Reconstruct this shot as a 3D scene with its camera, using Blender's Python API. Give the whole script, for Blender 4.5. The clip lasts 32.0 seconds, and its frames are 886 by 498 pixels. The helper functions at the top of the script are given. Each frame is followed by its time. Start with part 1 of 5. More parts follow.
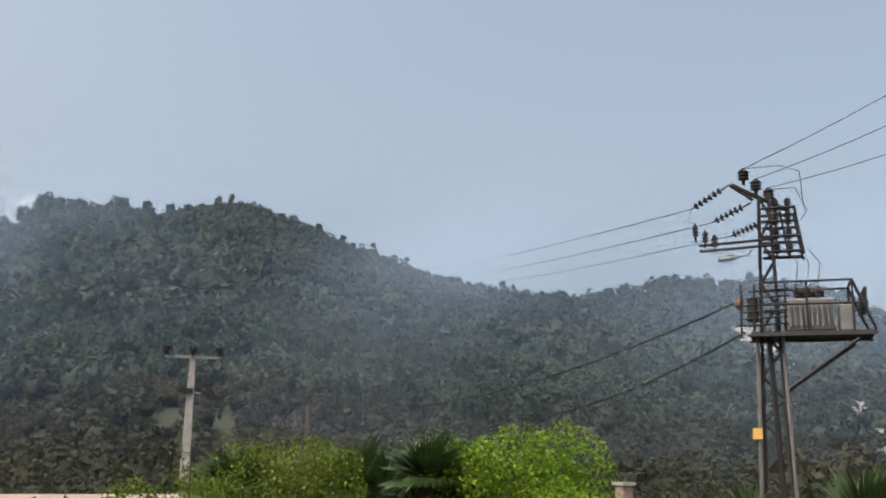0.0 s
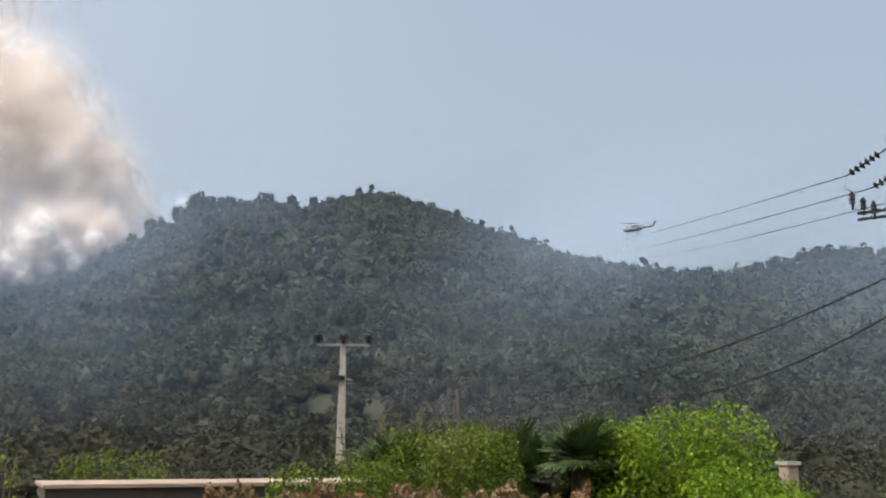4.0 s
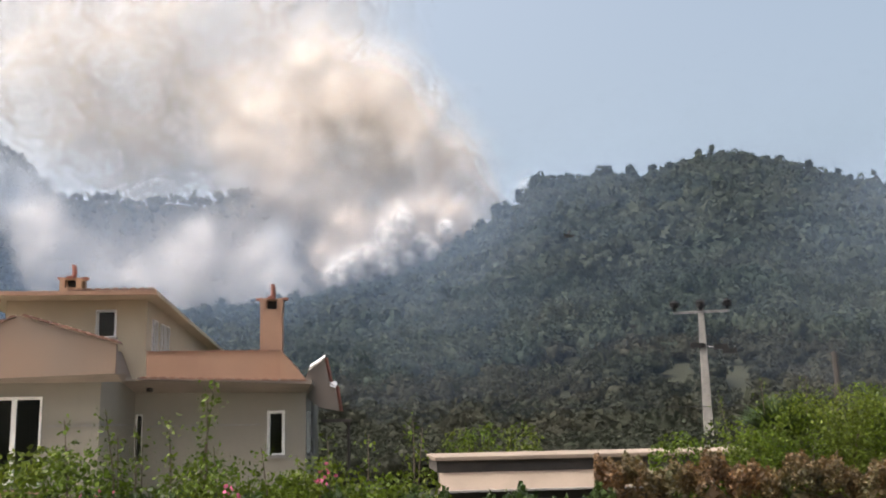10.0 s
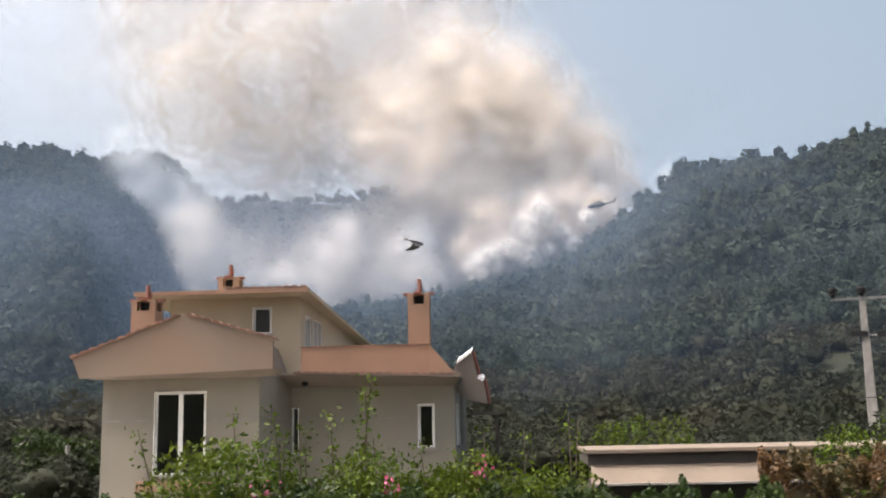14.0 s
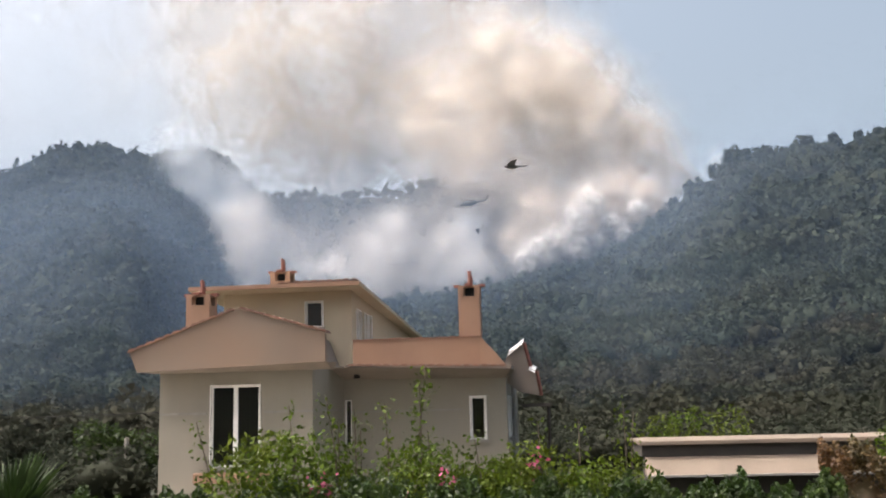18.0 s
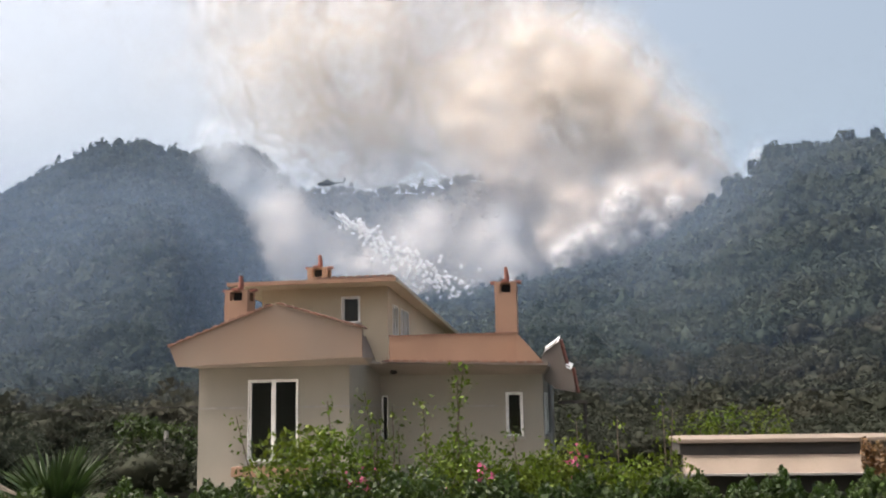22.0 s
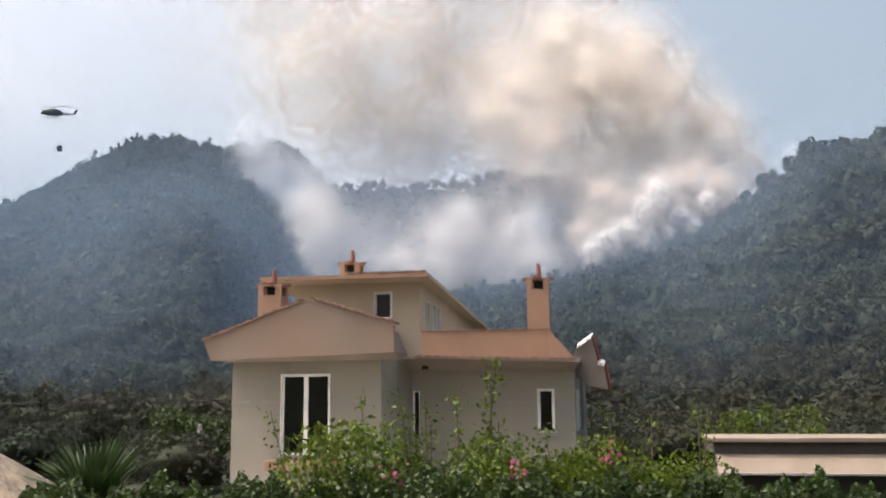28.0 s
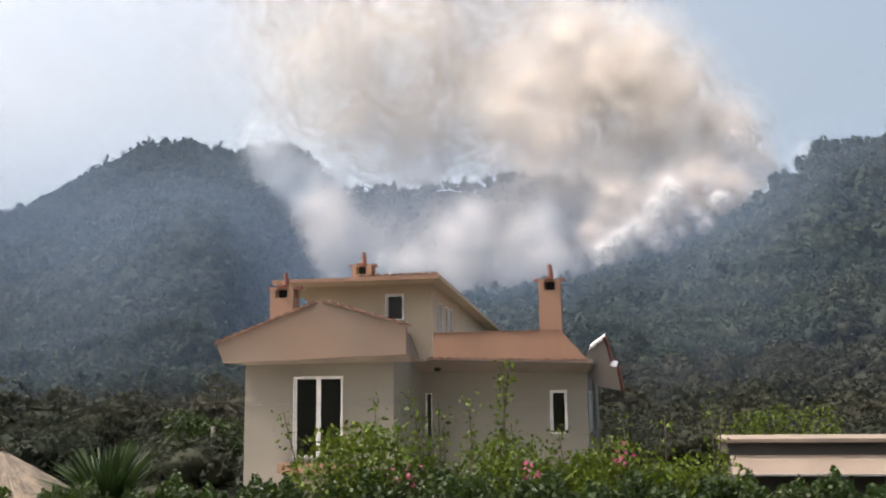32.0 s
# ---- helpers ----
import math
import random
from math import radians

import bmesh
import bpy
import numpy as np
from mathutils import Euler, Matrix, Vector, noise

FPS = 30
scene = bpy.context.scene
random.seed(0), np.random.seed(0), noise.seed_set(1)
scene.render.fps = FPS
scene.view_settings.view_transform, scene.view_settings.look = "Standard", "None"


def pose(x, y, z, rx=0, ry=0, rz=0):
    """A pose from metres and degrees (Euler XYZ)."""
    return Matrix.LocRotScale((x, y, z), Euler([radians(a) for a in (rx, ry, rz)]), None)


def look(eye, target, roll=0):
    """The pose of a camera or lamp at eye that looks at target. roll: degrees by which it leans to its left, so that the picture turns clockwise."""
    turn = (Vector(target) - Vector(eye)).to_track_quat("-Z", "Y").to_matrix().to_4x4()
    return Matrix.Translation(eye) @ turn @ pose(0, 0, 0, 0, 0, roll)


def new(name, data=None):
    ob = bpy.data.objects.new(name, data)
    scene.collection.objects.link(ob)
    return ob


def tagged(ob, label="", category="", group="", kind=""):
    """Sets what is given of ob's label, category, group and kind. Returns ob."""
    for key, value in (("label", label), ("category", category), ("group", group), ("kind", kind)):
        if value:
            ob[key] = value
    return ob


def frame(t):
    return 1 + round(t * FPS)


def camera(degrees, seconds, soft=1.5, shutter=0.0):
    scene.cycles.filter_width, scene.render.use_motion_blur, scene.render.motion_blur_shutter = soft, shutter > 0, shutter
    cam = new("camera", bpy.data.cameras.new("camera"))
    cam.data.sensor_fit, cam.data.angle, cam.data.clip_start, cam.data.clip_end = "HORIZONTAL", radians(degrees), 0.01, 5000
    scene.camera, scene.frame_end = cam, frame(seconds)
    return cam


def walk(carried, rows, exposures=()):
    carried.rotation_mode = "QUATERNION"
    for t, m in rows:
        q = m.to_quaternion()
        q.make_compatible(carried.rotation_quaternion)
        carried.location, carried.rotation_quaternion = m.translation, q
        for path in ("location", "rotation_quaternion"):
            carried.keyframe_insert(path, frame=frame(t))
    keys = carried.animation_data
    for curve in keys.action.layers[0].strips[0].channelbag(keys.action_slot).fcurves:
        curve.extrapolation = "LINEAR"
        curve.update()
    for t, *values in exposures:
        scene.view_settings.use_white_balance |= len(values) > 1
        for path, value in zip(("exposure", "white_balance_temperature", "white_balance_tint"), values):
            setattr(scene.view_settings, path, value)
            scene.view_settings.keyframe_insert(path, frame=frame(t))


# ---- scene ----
REACH = 0.58   # the camera swings round the body at arm's length
EYE = 2.7


def eye(yaw, pitch, roll):
    """Hand-held camera at arm's length: degrees of yaw (left positive), pitch and roll."""
    a = radians(yaw)
    return (Matrix.Translation((-math.sin(a) * REACH, math.cos(a) * REACH, EYE))
            @ Matrix.Rotation(a, 4, "Z") @ Matrix.Rotation(radians(90 + pitch), 4, "X") @ Matrix.Rotation(radians(roll), 4, "Z"))


cam = camera(49.21, 32.0, soft=2.2)
PATH = [
    (0.0, eye(-30.44, 12.52, 1.15)),
    (0.5, eye(-30.35, 12.44, 1.29)),
    (1.0, eye(-30.22, 12.41, 1.13)),
    (1.5, eye(-30.12, 12.33, 0.96)),
    (2.0, eye(-29.92, 12.23, 0.77)),
    (2.5, eye(-29.38, 12.10, 0.57)),
    (3.0, eye(-26.44, 11.83, 0.59)),
    (3.5, eye(-24.03, 11.61, 0.53)),
    (5.5, eye(-16.16, 10.95, -0.13)),
    (6.0, eye(-14.12, 10.86, -0.35)),
    (6.5, eye(-12.44, 10.76, -0.47)),
    (7.0, eye(-11.32, 10.64, -0.61)),
    (7.5, eye(-9.84, 10.45, -0.59)),
    (8.0, eye(-7.99, 10.19, -0.38)),
    (8.5, eye(-6.61, 10.02, -0.58)),
    (9.0, eye(-4.79, 9.88, -0.70)),
    (9.5, eye(-3.24, 9.85, -0.91)),
    (10.0, eye(-1.57, 9.88, -1.13)),
    (10.5, eye(0.02, 9.83, -1.29)),
    (11.0, eye(2.14, 9.81, -1.42)),
    (11.5, eye(3.53, 9.82, -1.46)),
    (12.0, eye(4.36, 9.80, -1.45)),
    (12.5, eye(5.09, 9.74, -1.36)),
    (13.0, eye(5.77, 9.66, -1.31)),
    (13.5, eye(6.48, 9.66, -1.31)),
    (14.0, eye(6.87, 9.63, -1.26)),
    (14.5, eye(7.20, 9.59, -1.31)),
    (16.5, eye(8.60, 9.32, -1.12)),
    (17.0, eye(9.05, 9.28, -1.24)),
    (17.5, eye(9.44, 9.25, -1.38)),
    (18.0, eye(9.80, 9.24, -1.48)),
    (18.5, eye(10.25, 9.14, -1.51)),
    (19.0, eye(10.71, 9.21, -1.48)),
    (19.5, eye(11.01, 9.23, -1.43)),
    (20.0, eye(11.25, 9.26, -1.49)),
    (20.5, eye(11.46, 9.29, -1.30)),
    (21.0, eye(11.64, 9.25, -1.25)),
    (21.5, eye(11.81, 9.15, -1.10)),
    (22.0, eye(11.94, 9.06, -1.04)),
    (22.5, eye(12.07, 9.01, -1.03)),
    (23.0, eye(12.25, 8.94, -0.92)),
    (23.5, eye(12.39, 8.87, -0.99)),
    (24.0, eye(12.60, 8.82, -0.90)),
    (24.5, eye(12.81, 8.79, -0.87)),
    (25.0, eye(13.08, 8.74, -1.07)),
    (25.5, eye(13.28, 8.73, -1.09)),
    (27.5, eye(13.80, 8.82, -0.59)),
    (28.0, eye(13.83, 8.84, -0.45)),
    (28.5, eye(13.82, 8.84, -0.49)),
    (29.0, eye(13.82, 8.87, -0.48)),
    (29.5, eye(13.92, 8.95, -0.55)),
    (30.0, eye(14.04, 8.95, -0.62)),
    (30.5, eye(14.15, 8.95, -0.70)),
    (31.0, eye(14.17, 8.94, -0.72)),
    (31.5, eye(14.31, 8.93, -0.73)),
    (32.0, eye(14.50, 8.95, -0.70)),
]
walk(cam, PATH, ((0.0, 0.23), (3.0, 0.25), (7.0, 0.33), (12.0, 0.31), (20.0, 0.29), (32.0, 0.27)))

# ---- light ----
SUN_AZ, SUN_EL = 106.0, 60.0     # degrees left of +Y, above the horizon
world = bpy.data.worlds.new("sky")
scene.world = world
world.use_nodes = True
wn = world.node_tree
sky = wn.nodes.new("ShaderNodeTexSky")
sky.sky_type, sky.sun_disc = "NISHITA", False
sky.sun_elevation, sky.sun_rotation = radians(SUN_EL), radians(-SUN_AZ)
sky.air_density, sky.dust_density, sky.ozone_density = 0.82, 10.0, 0.0
tone = wn.nodes.new("ShaderNodeHueSaturation")     # haze greys the blue of the sky
tone.inputs["Hue"].default_value, tone.inputs["Saturation"].default_value = 0.482, 0.78
wn.links.new(sky.outputs[0], tone.inputs["Color"])
wn.links.new(tone.outputs[0], wn.nodes["Background"].inputs[0])
wn.nodes["Background"].inputs[1].default_value = 0.25
sun = new("sun", bpy.data.lights.new("sun", "SUN"))
sun.data.energy, sun.data.angle, sun.data.color = 2.8, radians(0.6), (1.0, 0.955, 0.895)
_sd = Vector((-math.sin(radians(SUN_AZ)) * math.cos(radians(SUN_EL)), math.cos(radians(SUN_AZ)) * math.cos(radians(SUN_EL)), math.sin(radians(SUN_EL))))
sun.matrix_world = look(_sd * 100, (0, 0, 0))


# ---- materials ----
def mat(name, col, col2=None, scale=4.0, rough=0.8, metal=0.0, bump=0.3, fine=40.0, trans=0.0, island=0.0, obj_random=0.0, stain=0.0, spec=0.5, grain=0.18):
    """A surface of two tones in large patches, fine grain, bump, and stains; island/obj_random vary the tone by piece."""
    m = bpy.data.materials.new(name)
    m.use_nodes = True
    nt = m.node_tree
    N, L = nt.nodes, nt.links
    b = N["Principled BSDF"]
    co = N.new("ShaderNodeTexCoord")
    n1 = N.new("ShaderNodeTexNoise")
    n1.inputs["Scale"].default_value, n1.inputs["Detail"].default_value = scale, 5.0
    L.new(co.outputs["Object"], n1.inputs["Vector"])
    n2 = N.new("ShaderNodeTexNoise")
    n2.inputs["Scale"].default_value, n2.inputs["Detail"].default_value = fine, 3.0
    L.new(co.outputs["Object"], n2.inputs["Vector"])
    ramp = N.new("ShaderNodeValToRGB")
    ramp.color_ramp.elements[0].position, ramp.color_ramp.elements[1].position = 0.35, 0.68
    ramp.color_ramp.elements[0].color = (*col, 1)
    ramp.color_ramp.elements[1].color = (*(col2 or tuple(c * 0.8 for c in col)), 1)
    L.new(n1.outputs["Fac"], ramp.inputs["Fac"])
    hsv = N.new("ShaderNodeHueSaturation")
    L.new(ramp.outputs["Color"], hsv.inputs["Color"])
    mr = N.new("ShaderNodeMapRange")
    mr.inputs["To Min"].default_value, mr.inputs["To Max"].default_value = 1 - grain, 1 + grain
    L.new(n2.outputs["Fac"], mr.inputs["Value"])
    val = mr.outputs["Result"]
    if island or obj_random:
        g = N.new("ShaderNodeNewGeometry" if island else "ShaderNodeObjectInfo")
        r2 = N.new("ShaderNodeMapRange")
        k = island or obj_random
        r2.inputs["To Min"].default_value, r2.inputs["To Max"].default_value = 1 - k, 1 + k
        L.new(g.outputs["Random Per Island" if island else "Random"], r2.inputs["Value"])
        mu = N.new("ShaderNodeMath")
        mu.operation = "MULTIPLY"
        L.new(val, mu.inputs[0])
        L.new(r2.outputs["Result"], mu.inputs[1])
        val = mu.outputs["Value"]
    if stain:
        n3 = N.new("ShaderNodeTexNoise")
        n3.inputs["Scale"].default_value, n3.inputs["Detail"].default_value = scale * 0.4, 6.0
        mp = N.new("ShaderNodeMapping")
        mp.inputs["Scale"].default_value = (3.0, 3.0, 0.5)
        L.new(co.outputs["Object"], mp.inputs["Vector"])
        L.new(mp.outputs["Vector"], n3.inputs["Vector"])
        r3 = N.new("ShaderNodeMapRange")
        r3.inputs["From Min"].default_value, r3.inputs["From Max"].default_value = 0.5, 0.75
        r3.inputs["To Min"].default_value, r3.inputs["To Max"].default_value = 1.0, 1 - stain
        L.new(n3.outputs["Fac"], r3.inputs["Value"])
        mu = N.new("ShaderNodeMath")
        mu.operation = "MULTIPLY"
        L.new(val, mu.inputs[0])
        L.new(r3.outputs["Result"], mu.inputs[1])
        val = mu.outputs["Value"]
    L.new(val, hsv.inputs["Value"])
    L.new(hsv.outputs["Color"], b.inputs["Base Color"])
    b.inputs["Roughness"].default_value, b.inputs["Metallic"].default_value = rough, metal
    b.inputs["Specular IOR Level"].default_value = spec
    if bump:
        bp = N.new("ShaderNodeBump")
        bp.inputs["Strength"].default_value, bp.inputs["Distance"].default_value = bump, 0.02
        L.new(n2.outputs["Fac"], bp.inputs["Height"])
        L.new(bp.outputs["Normal"], b.inputs["Normal"])
    if trans:
        tr = N.new("ShaderNodeBsdfTranslucent")
        L.new(hsv.outputs["Color"], tr.inputs["Color"])
        mx = N.new("ShaderNodeMixShader")
        mx.inputs[0].default_value = trans
        L.new(b.outputs[0], mx.inputs[1])
        L.new(tr.outputs[0], mx.inputs[2])
        L.new(mx.outputs[0], N["Material Output"].inputs["Surface"])
    return m


def glass_mat(name):
    m = bpy.data.materials.new(name)
    m.use_nodes = True
    b = m.node_tree.nodes["Principled BSDF"]
    b.inputs["Base Color"].default_value = (0.45, 0.48, 0.5, 1)
    b.inputs["Roughness"].default_value = 0.03
    b.inputs["Transmission Weight"].default_value = 1.0
    b.inputs["IOR"].default_value = 1.45
    return m


def smoke_mat(name, col, col2, alpha, scale, fade=None, even=0.2, soft=False, across=None):
    """Smoke: diffuse and translucent, thinned by a noise so that edges fray."""
    m = bpy.data.materials.new(name)
    m.use_nodes = True
    nt = m.node_tree
    N, L = nt.nodes, nt.links
    N.remove(N["Principled BSDF"])
    co = N.new("ShaderNodeTexCoord")
    n1 = N.new("ShaderNodeTexNoise")
    n1.inputs["Scale"].default_value, n1.inputs["Detail"].default_value = scale, 3.5
    L.new(co.outputs["Object"], n1.inputs["Vector"])
    ramp = N.new("ShaderNodeValToRGB")
    ramp.color_ramp.elements[0].position, ramp.color_ramp.elements[1].position = 0.3, 0.7
    ramp.color_ramp.elements[0].color, ramp.color_ramp.elements[1].color = (*col, 1), (*col2, 1)
    L.new(n1.outputs["Fac"], ramp.inputs["Fac"])
    d, tl, tp = N.new("ShaderNodeBsdfDiffuse"), N.new("ShaderNodeBsdfTranslucent"), N.new("ShaderNodeBsdfTransparent")
    L.new(ramp.outputs[0], d.inputs["Color"])
    L.new(ramp.outputs[0], tl.inputs["Color"])
    mx, mo = N.new("ShaderNodeMixShader"), N.new("ShaderNodeMixShader")
    mx.inputs[0].default_value = 0.35 if soft else 0.5
    L.new(d.outputs[0], mx.inputs[1])
    L.new(tl.outputs[0], mx.inputs[2])
    mr = N.new("ShaderNodeMapRange")
    mr.inputs["From Min"].default_value, mr.inputs["From Max"].default_value = 0.3, 0.7
    mr.inputs["To Min"].default_value, mr.inputs["To Max"].default_value = alpha * even, min(1.0, alpha * (2 - even))
    L.new(n1.outputs["Fac"], mr.inputs["Value"])
    thick = mr.outputs["Result"]
    if soft:
        # light scatters inside the smoke, so its skin shades little by its slope
        g, mixn, nn = N.new("ShaderNodeNewGeometry"), N.new("ShaderNodeVectorMath"), N.new("ShaderNodeVectorMath")
        mixn.operation, nn.operation = "MULTIPLY_ADD", "NORMALIZE"
        mixn.inputs[1].default_value, mixn.inputs[2].default_value = (0.14, 0.14, 0.14), (0.1, -0.78, 0.5)
        L.new(g.outputs["Normal"], mixn.inputs[0])
        L.new(mixn.outputs["Vector"], nn.inputs[0])
        L.new(nn.outputs["Vector"], d.inputs["Normal"])
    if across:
        # opacity of the imitated haze changes along x
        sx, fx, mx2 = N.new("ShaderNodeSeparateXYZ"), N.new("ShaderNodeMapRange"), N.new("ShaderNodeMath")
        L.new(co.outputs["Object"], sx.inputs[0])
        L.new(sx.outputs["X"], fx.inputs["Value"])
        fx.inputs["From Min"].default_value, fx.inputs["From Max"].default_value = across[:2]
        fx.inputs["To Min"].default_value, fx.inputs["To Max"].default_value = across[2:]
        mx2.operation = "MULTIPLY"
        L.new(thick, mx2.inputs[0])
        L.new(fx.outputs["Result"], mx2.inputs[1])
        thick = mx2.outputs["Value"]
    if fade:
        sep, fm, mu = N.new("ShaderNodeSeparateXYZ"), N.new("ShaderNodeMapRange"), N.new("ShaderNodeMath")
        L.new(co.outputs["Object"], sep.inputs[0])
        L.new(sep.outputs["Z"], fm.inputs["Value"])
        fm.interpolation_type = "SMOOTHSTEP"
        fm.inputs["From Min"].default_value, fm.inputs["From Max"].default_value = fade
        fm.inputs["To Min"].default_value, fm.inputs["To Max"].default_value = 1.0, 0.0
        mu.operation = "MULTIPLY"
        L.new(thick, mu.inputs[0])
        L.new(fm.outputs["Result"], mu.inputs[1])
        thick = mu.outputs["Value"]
    L.new(thick, mo.inputs[0])
    L.new(tp.outputs[0], mo.inputs[1])
    L.new(mx.outputs[0], mo.inputs[2])
    L.new(mo.outputs[0], N["Material Output"].inputs["Surface"])
    return m


M_SOIL = mat("dry_soil", (0.030, 0.032, 0.021), (0.024, 0.027, 0.018), 0.05, 0.95, bump=0.6, fine=2.0, spec=0.1)
M_FOREST = mat("pine_foliage", (0.027, 0.038, 0.028), (0.047, 0.055, 0.039), 0.03, 0.9, bump=0.0, fine=0.16, trans=0.25, island=0.08, spec=0.1, grain=0.8)
M_SCRUB = mat("scrub_foliage", (0.027, 0.033, 0.023), (0.048, 0.047, 0.034), 0.05, 0.9, bump=0.0, fine=0.3, trans=0.3, island=0.1, spec=0.1, grain=0.6)
M_BARK = mat("bark", (0.10, 0.075, 0.055), (0.06, 0.045, 0.035), 3.0, 0.9, bump=0.6, fine=25)
M_ROCK = mat("pale_rock", (0.20, 0.19, 0.175), (0.11, 0.10, 0.095), 0.12, 0.9, bump=0.8, fine=1.5)
M_WALL = mat("cream_render", (0.245, 0.226, 0.188), (0.222, 0.204, 0.170), 0.8, 0.85, bump=0.25, fine=90, stain=0.12)
M_UPWALL = mat("yellow_render", (0.47, 0.40, 0.29), (0.43, 0.36, 0.26), 0.8, 0.85, bump=0.25, fine=90, stain=0.1)
M_ORANGE = mat("terracotta_render", (0.29, 0.175, 0.115), (0.25, 0.15, 0.10), 0.9, 0.85, bump=0.25, fine=80, stain=0.14)
M_SOFFIT = mat("soffit_render", (0.21, 0.175, 0.145), (0.185, 0.155, 0.13), 1.0, 0.85, bump=0.2, fine=80, stain=0.15)
M_FASCIA = mat("tan_render", (0.20, 0.155, 0.12), (0.225, 0.155, 0.11), 0.5, 0.85, bump=0.25, fine=80, stain=0.12)
M_REDCLAY = mat("red_clay", (0.22, 0.075, 0.05), (0.15, 0.06, 0.045), 5.0, 0.85, bump=0.3)
M_BOUNCE = mat("pale_bounce_sheet", (0.42, 0.38, 0.32), (0.34, 0.31, 0.26), 1.5, 0.9, bump=0.3, fine=30, stain=0.2)
M_TILE = mat("clay_tile", (0.21, 0.105, 0.068), (0.12, 0.072, 0.053), 5.0, 0.85, bump=0.4, fine=60, obj_random=0.3)
M_WHITE = mat("white_frame", (0.78, 0.77, 0.74), (0.7, 0.69, 0.66), 2.0, 0.5, bump=0.05, fine=60)
M_GLASS = glass_mat("dark_glass")
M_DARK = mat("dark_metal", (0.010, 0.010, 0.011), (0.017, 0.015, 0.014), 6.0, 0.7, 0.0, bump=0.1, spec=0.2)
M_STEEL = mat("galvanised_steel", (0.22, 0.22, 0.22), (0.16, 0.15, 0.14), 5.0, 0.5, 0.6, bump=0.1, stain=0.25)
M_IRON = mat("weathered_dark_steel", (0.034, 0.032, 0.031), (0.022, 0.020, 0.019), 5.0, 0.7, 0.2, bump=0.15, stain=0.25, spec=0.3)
M_DUCT = mat("grey_duct", (0.10, 0.097, 0.09), (0.075, 0.07, 0.066), 3.0, 0.8, bump=0.1, stain=0.2)
M_RUST = mat("rusty_steel", (0.16, 0.10, 0.07), (0.10, 0.07, 0.055), 5.0, 0.8, 0.3, bump=0.3)
M_GREY = mat("grey_paint", (0.12, 0.123, 0.12), (0.095, 0.095, 0.092), 3.0, 0.6, bump=0.05, stain=0.25)
M_CONC = mat("weathered_concrete", (0.27, 0.255, 0.235), (0.21, 0.20, 0.185), 3.0, 0.9, bump=0.3, fine=50, stain=0.2)
M_YELLOW = mat("yellow_paint", (0.42, 0.26, 0.05), (0.34, 0.20, 0.05), 4.0, 0.5, bump=0.05)
M_BEIGE = mat("beige_fascia", (0.21, 0.165, 0.125), (0.18, 0.14, 0.105), 1.2, 0.7, bump=0.1, stain=0.12)
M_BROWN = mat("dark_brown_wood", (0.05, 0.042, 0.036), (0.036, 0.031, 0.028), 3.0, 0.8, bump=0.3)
M_LEAF = mat("hedge_leaf", (0.018, 0.036, 0.006), (0.036, 0.058, 0.009), 1.2, 0.5, spec=0.3, bump=0.0, fine=8, trans=0.3, island=0.5)
M_LEAF_Y = mat("yellow_green_leaf", (0.072, 0.150, 0.006), (0.125, 0.185, 0.010), 1.6, 0.55, spec=0.2, bump=0.0, fine=8, trans=0.4, island=0.6)
M_LEAF_L = mat("light_green_leaf", (0.052, 0.092, 0.006), (0.09, 0.112, 0.012), 1.2, 0.55, spec=0.2, bump=0.0, fine=8, trans=0.35, island=0.55)
M_LEAF_O = mat("rusty_leaf", (0.115, 0.058, 0.020), (0.052, 0.055, 0.016), 2.2, 0.6, bump=0.0, fine=8, trans=0.3, island=0.55)
M_PALM = mat("palm_leaf", (0.022, 0.042, 0.012), (0.038, 0.060, 0.016), 1.0, 0.55, spec=0.25, bump=0.0, fine=10, trans=0.2, island=0.4)
M_PINK = mat("pink_petal", (0.40, 0.06, 0.15), (0.48, 0.10, 0.20), 6.0, 0.6, bump=0.0, trans=0.35, island=0.3)
M_STRAW = mat("straw_thatch", (0.21, 0.17, 0.125), (0.14, 0.11, 0.085), 6.0, 0.95, bump=0.7, fine=30, island=0.35)


# ---- mesh helpers ----
def fast_mesh(name, verts, faces, n, smooth=False):
    """A mesh from arrays: faces all with n corners."""
    me = bpy.data.meshes.new(name)
    verts, faces = np.asarray(verts, np.float32), np.asarray(faces, np.int32)
    me.vertices.add(len(verts))
    me.vertices.foreach_set("co", verts.ravel())
    me.loops.add(faces.size)
    me.loops.foreach_set("vertex_index", faces.ravel())
    me.polygons.add(len(faces))
    me.polygons.foreach_set("loop_start", np.arange(0, faces.size, n, dtype=np.int32))
    me.polygons.foreach_set("use_smooth", np.full(len(faces), smooth))
    me.update()
    me.validate()
    return me


def put(name, me, material, parent=None, label="", m=None):
    ob = new(name, me)
    if not me.materials:
        me.materials.append(material)
    if parent:
        ob.parent = parent
    if m is not None:
        ob.matrix_basis = m
    if label:
        ob["label"] = label
    return ob


def part(name, bm, material, parent=None, label="", bevel=0.0, smooth=False):
    if bevel:
        bmesh.ops.bevel(bm, geom=bm.edges[:], offset=bevel, segments=1, affect="EDGES", clamp_overlap=True)
    bmesh.ops.recalc_face_normals(bm, faces=bm.faces[:])
    me = bpy.data.meshes.new(name)
    for f in bm.faces:
        f.smooth = smooth
    bm.to_mesh(me)
    bm.free()
    return put(name, me, material, parent, label)


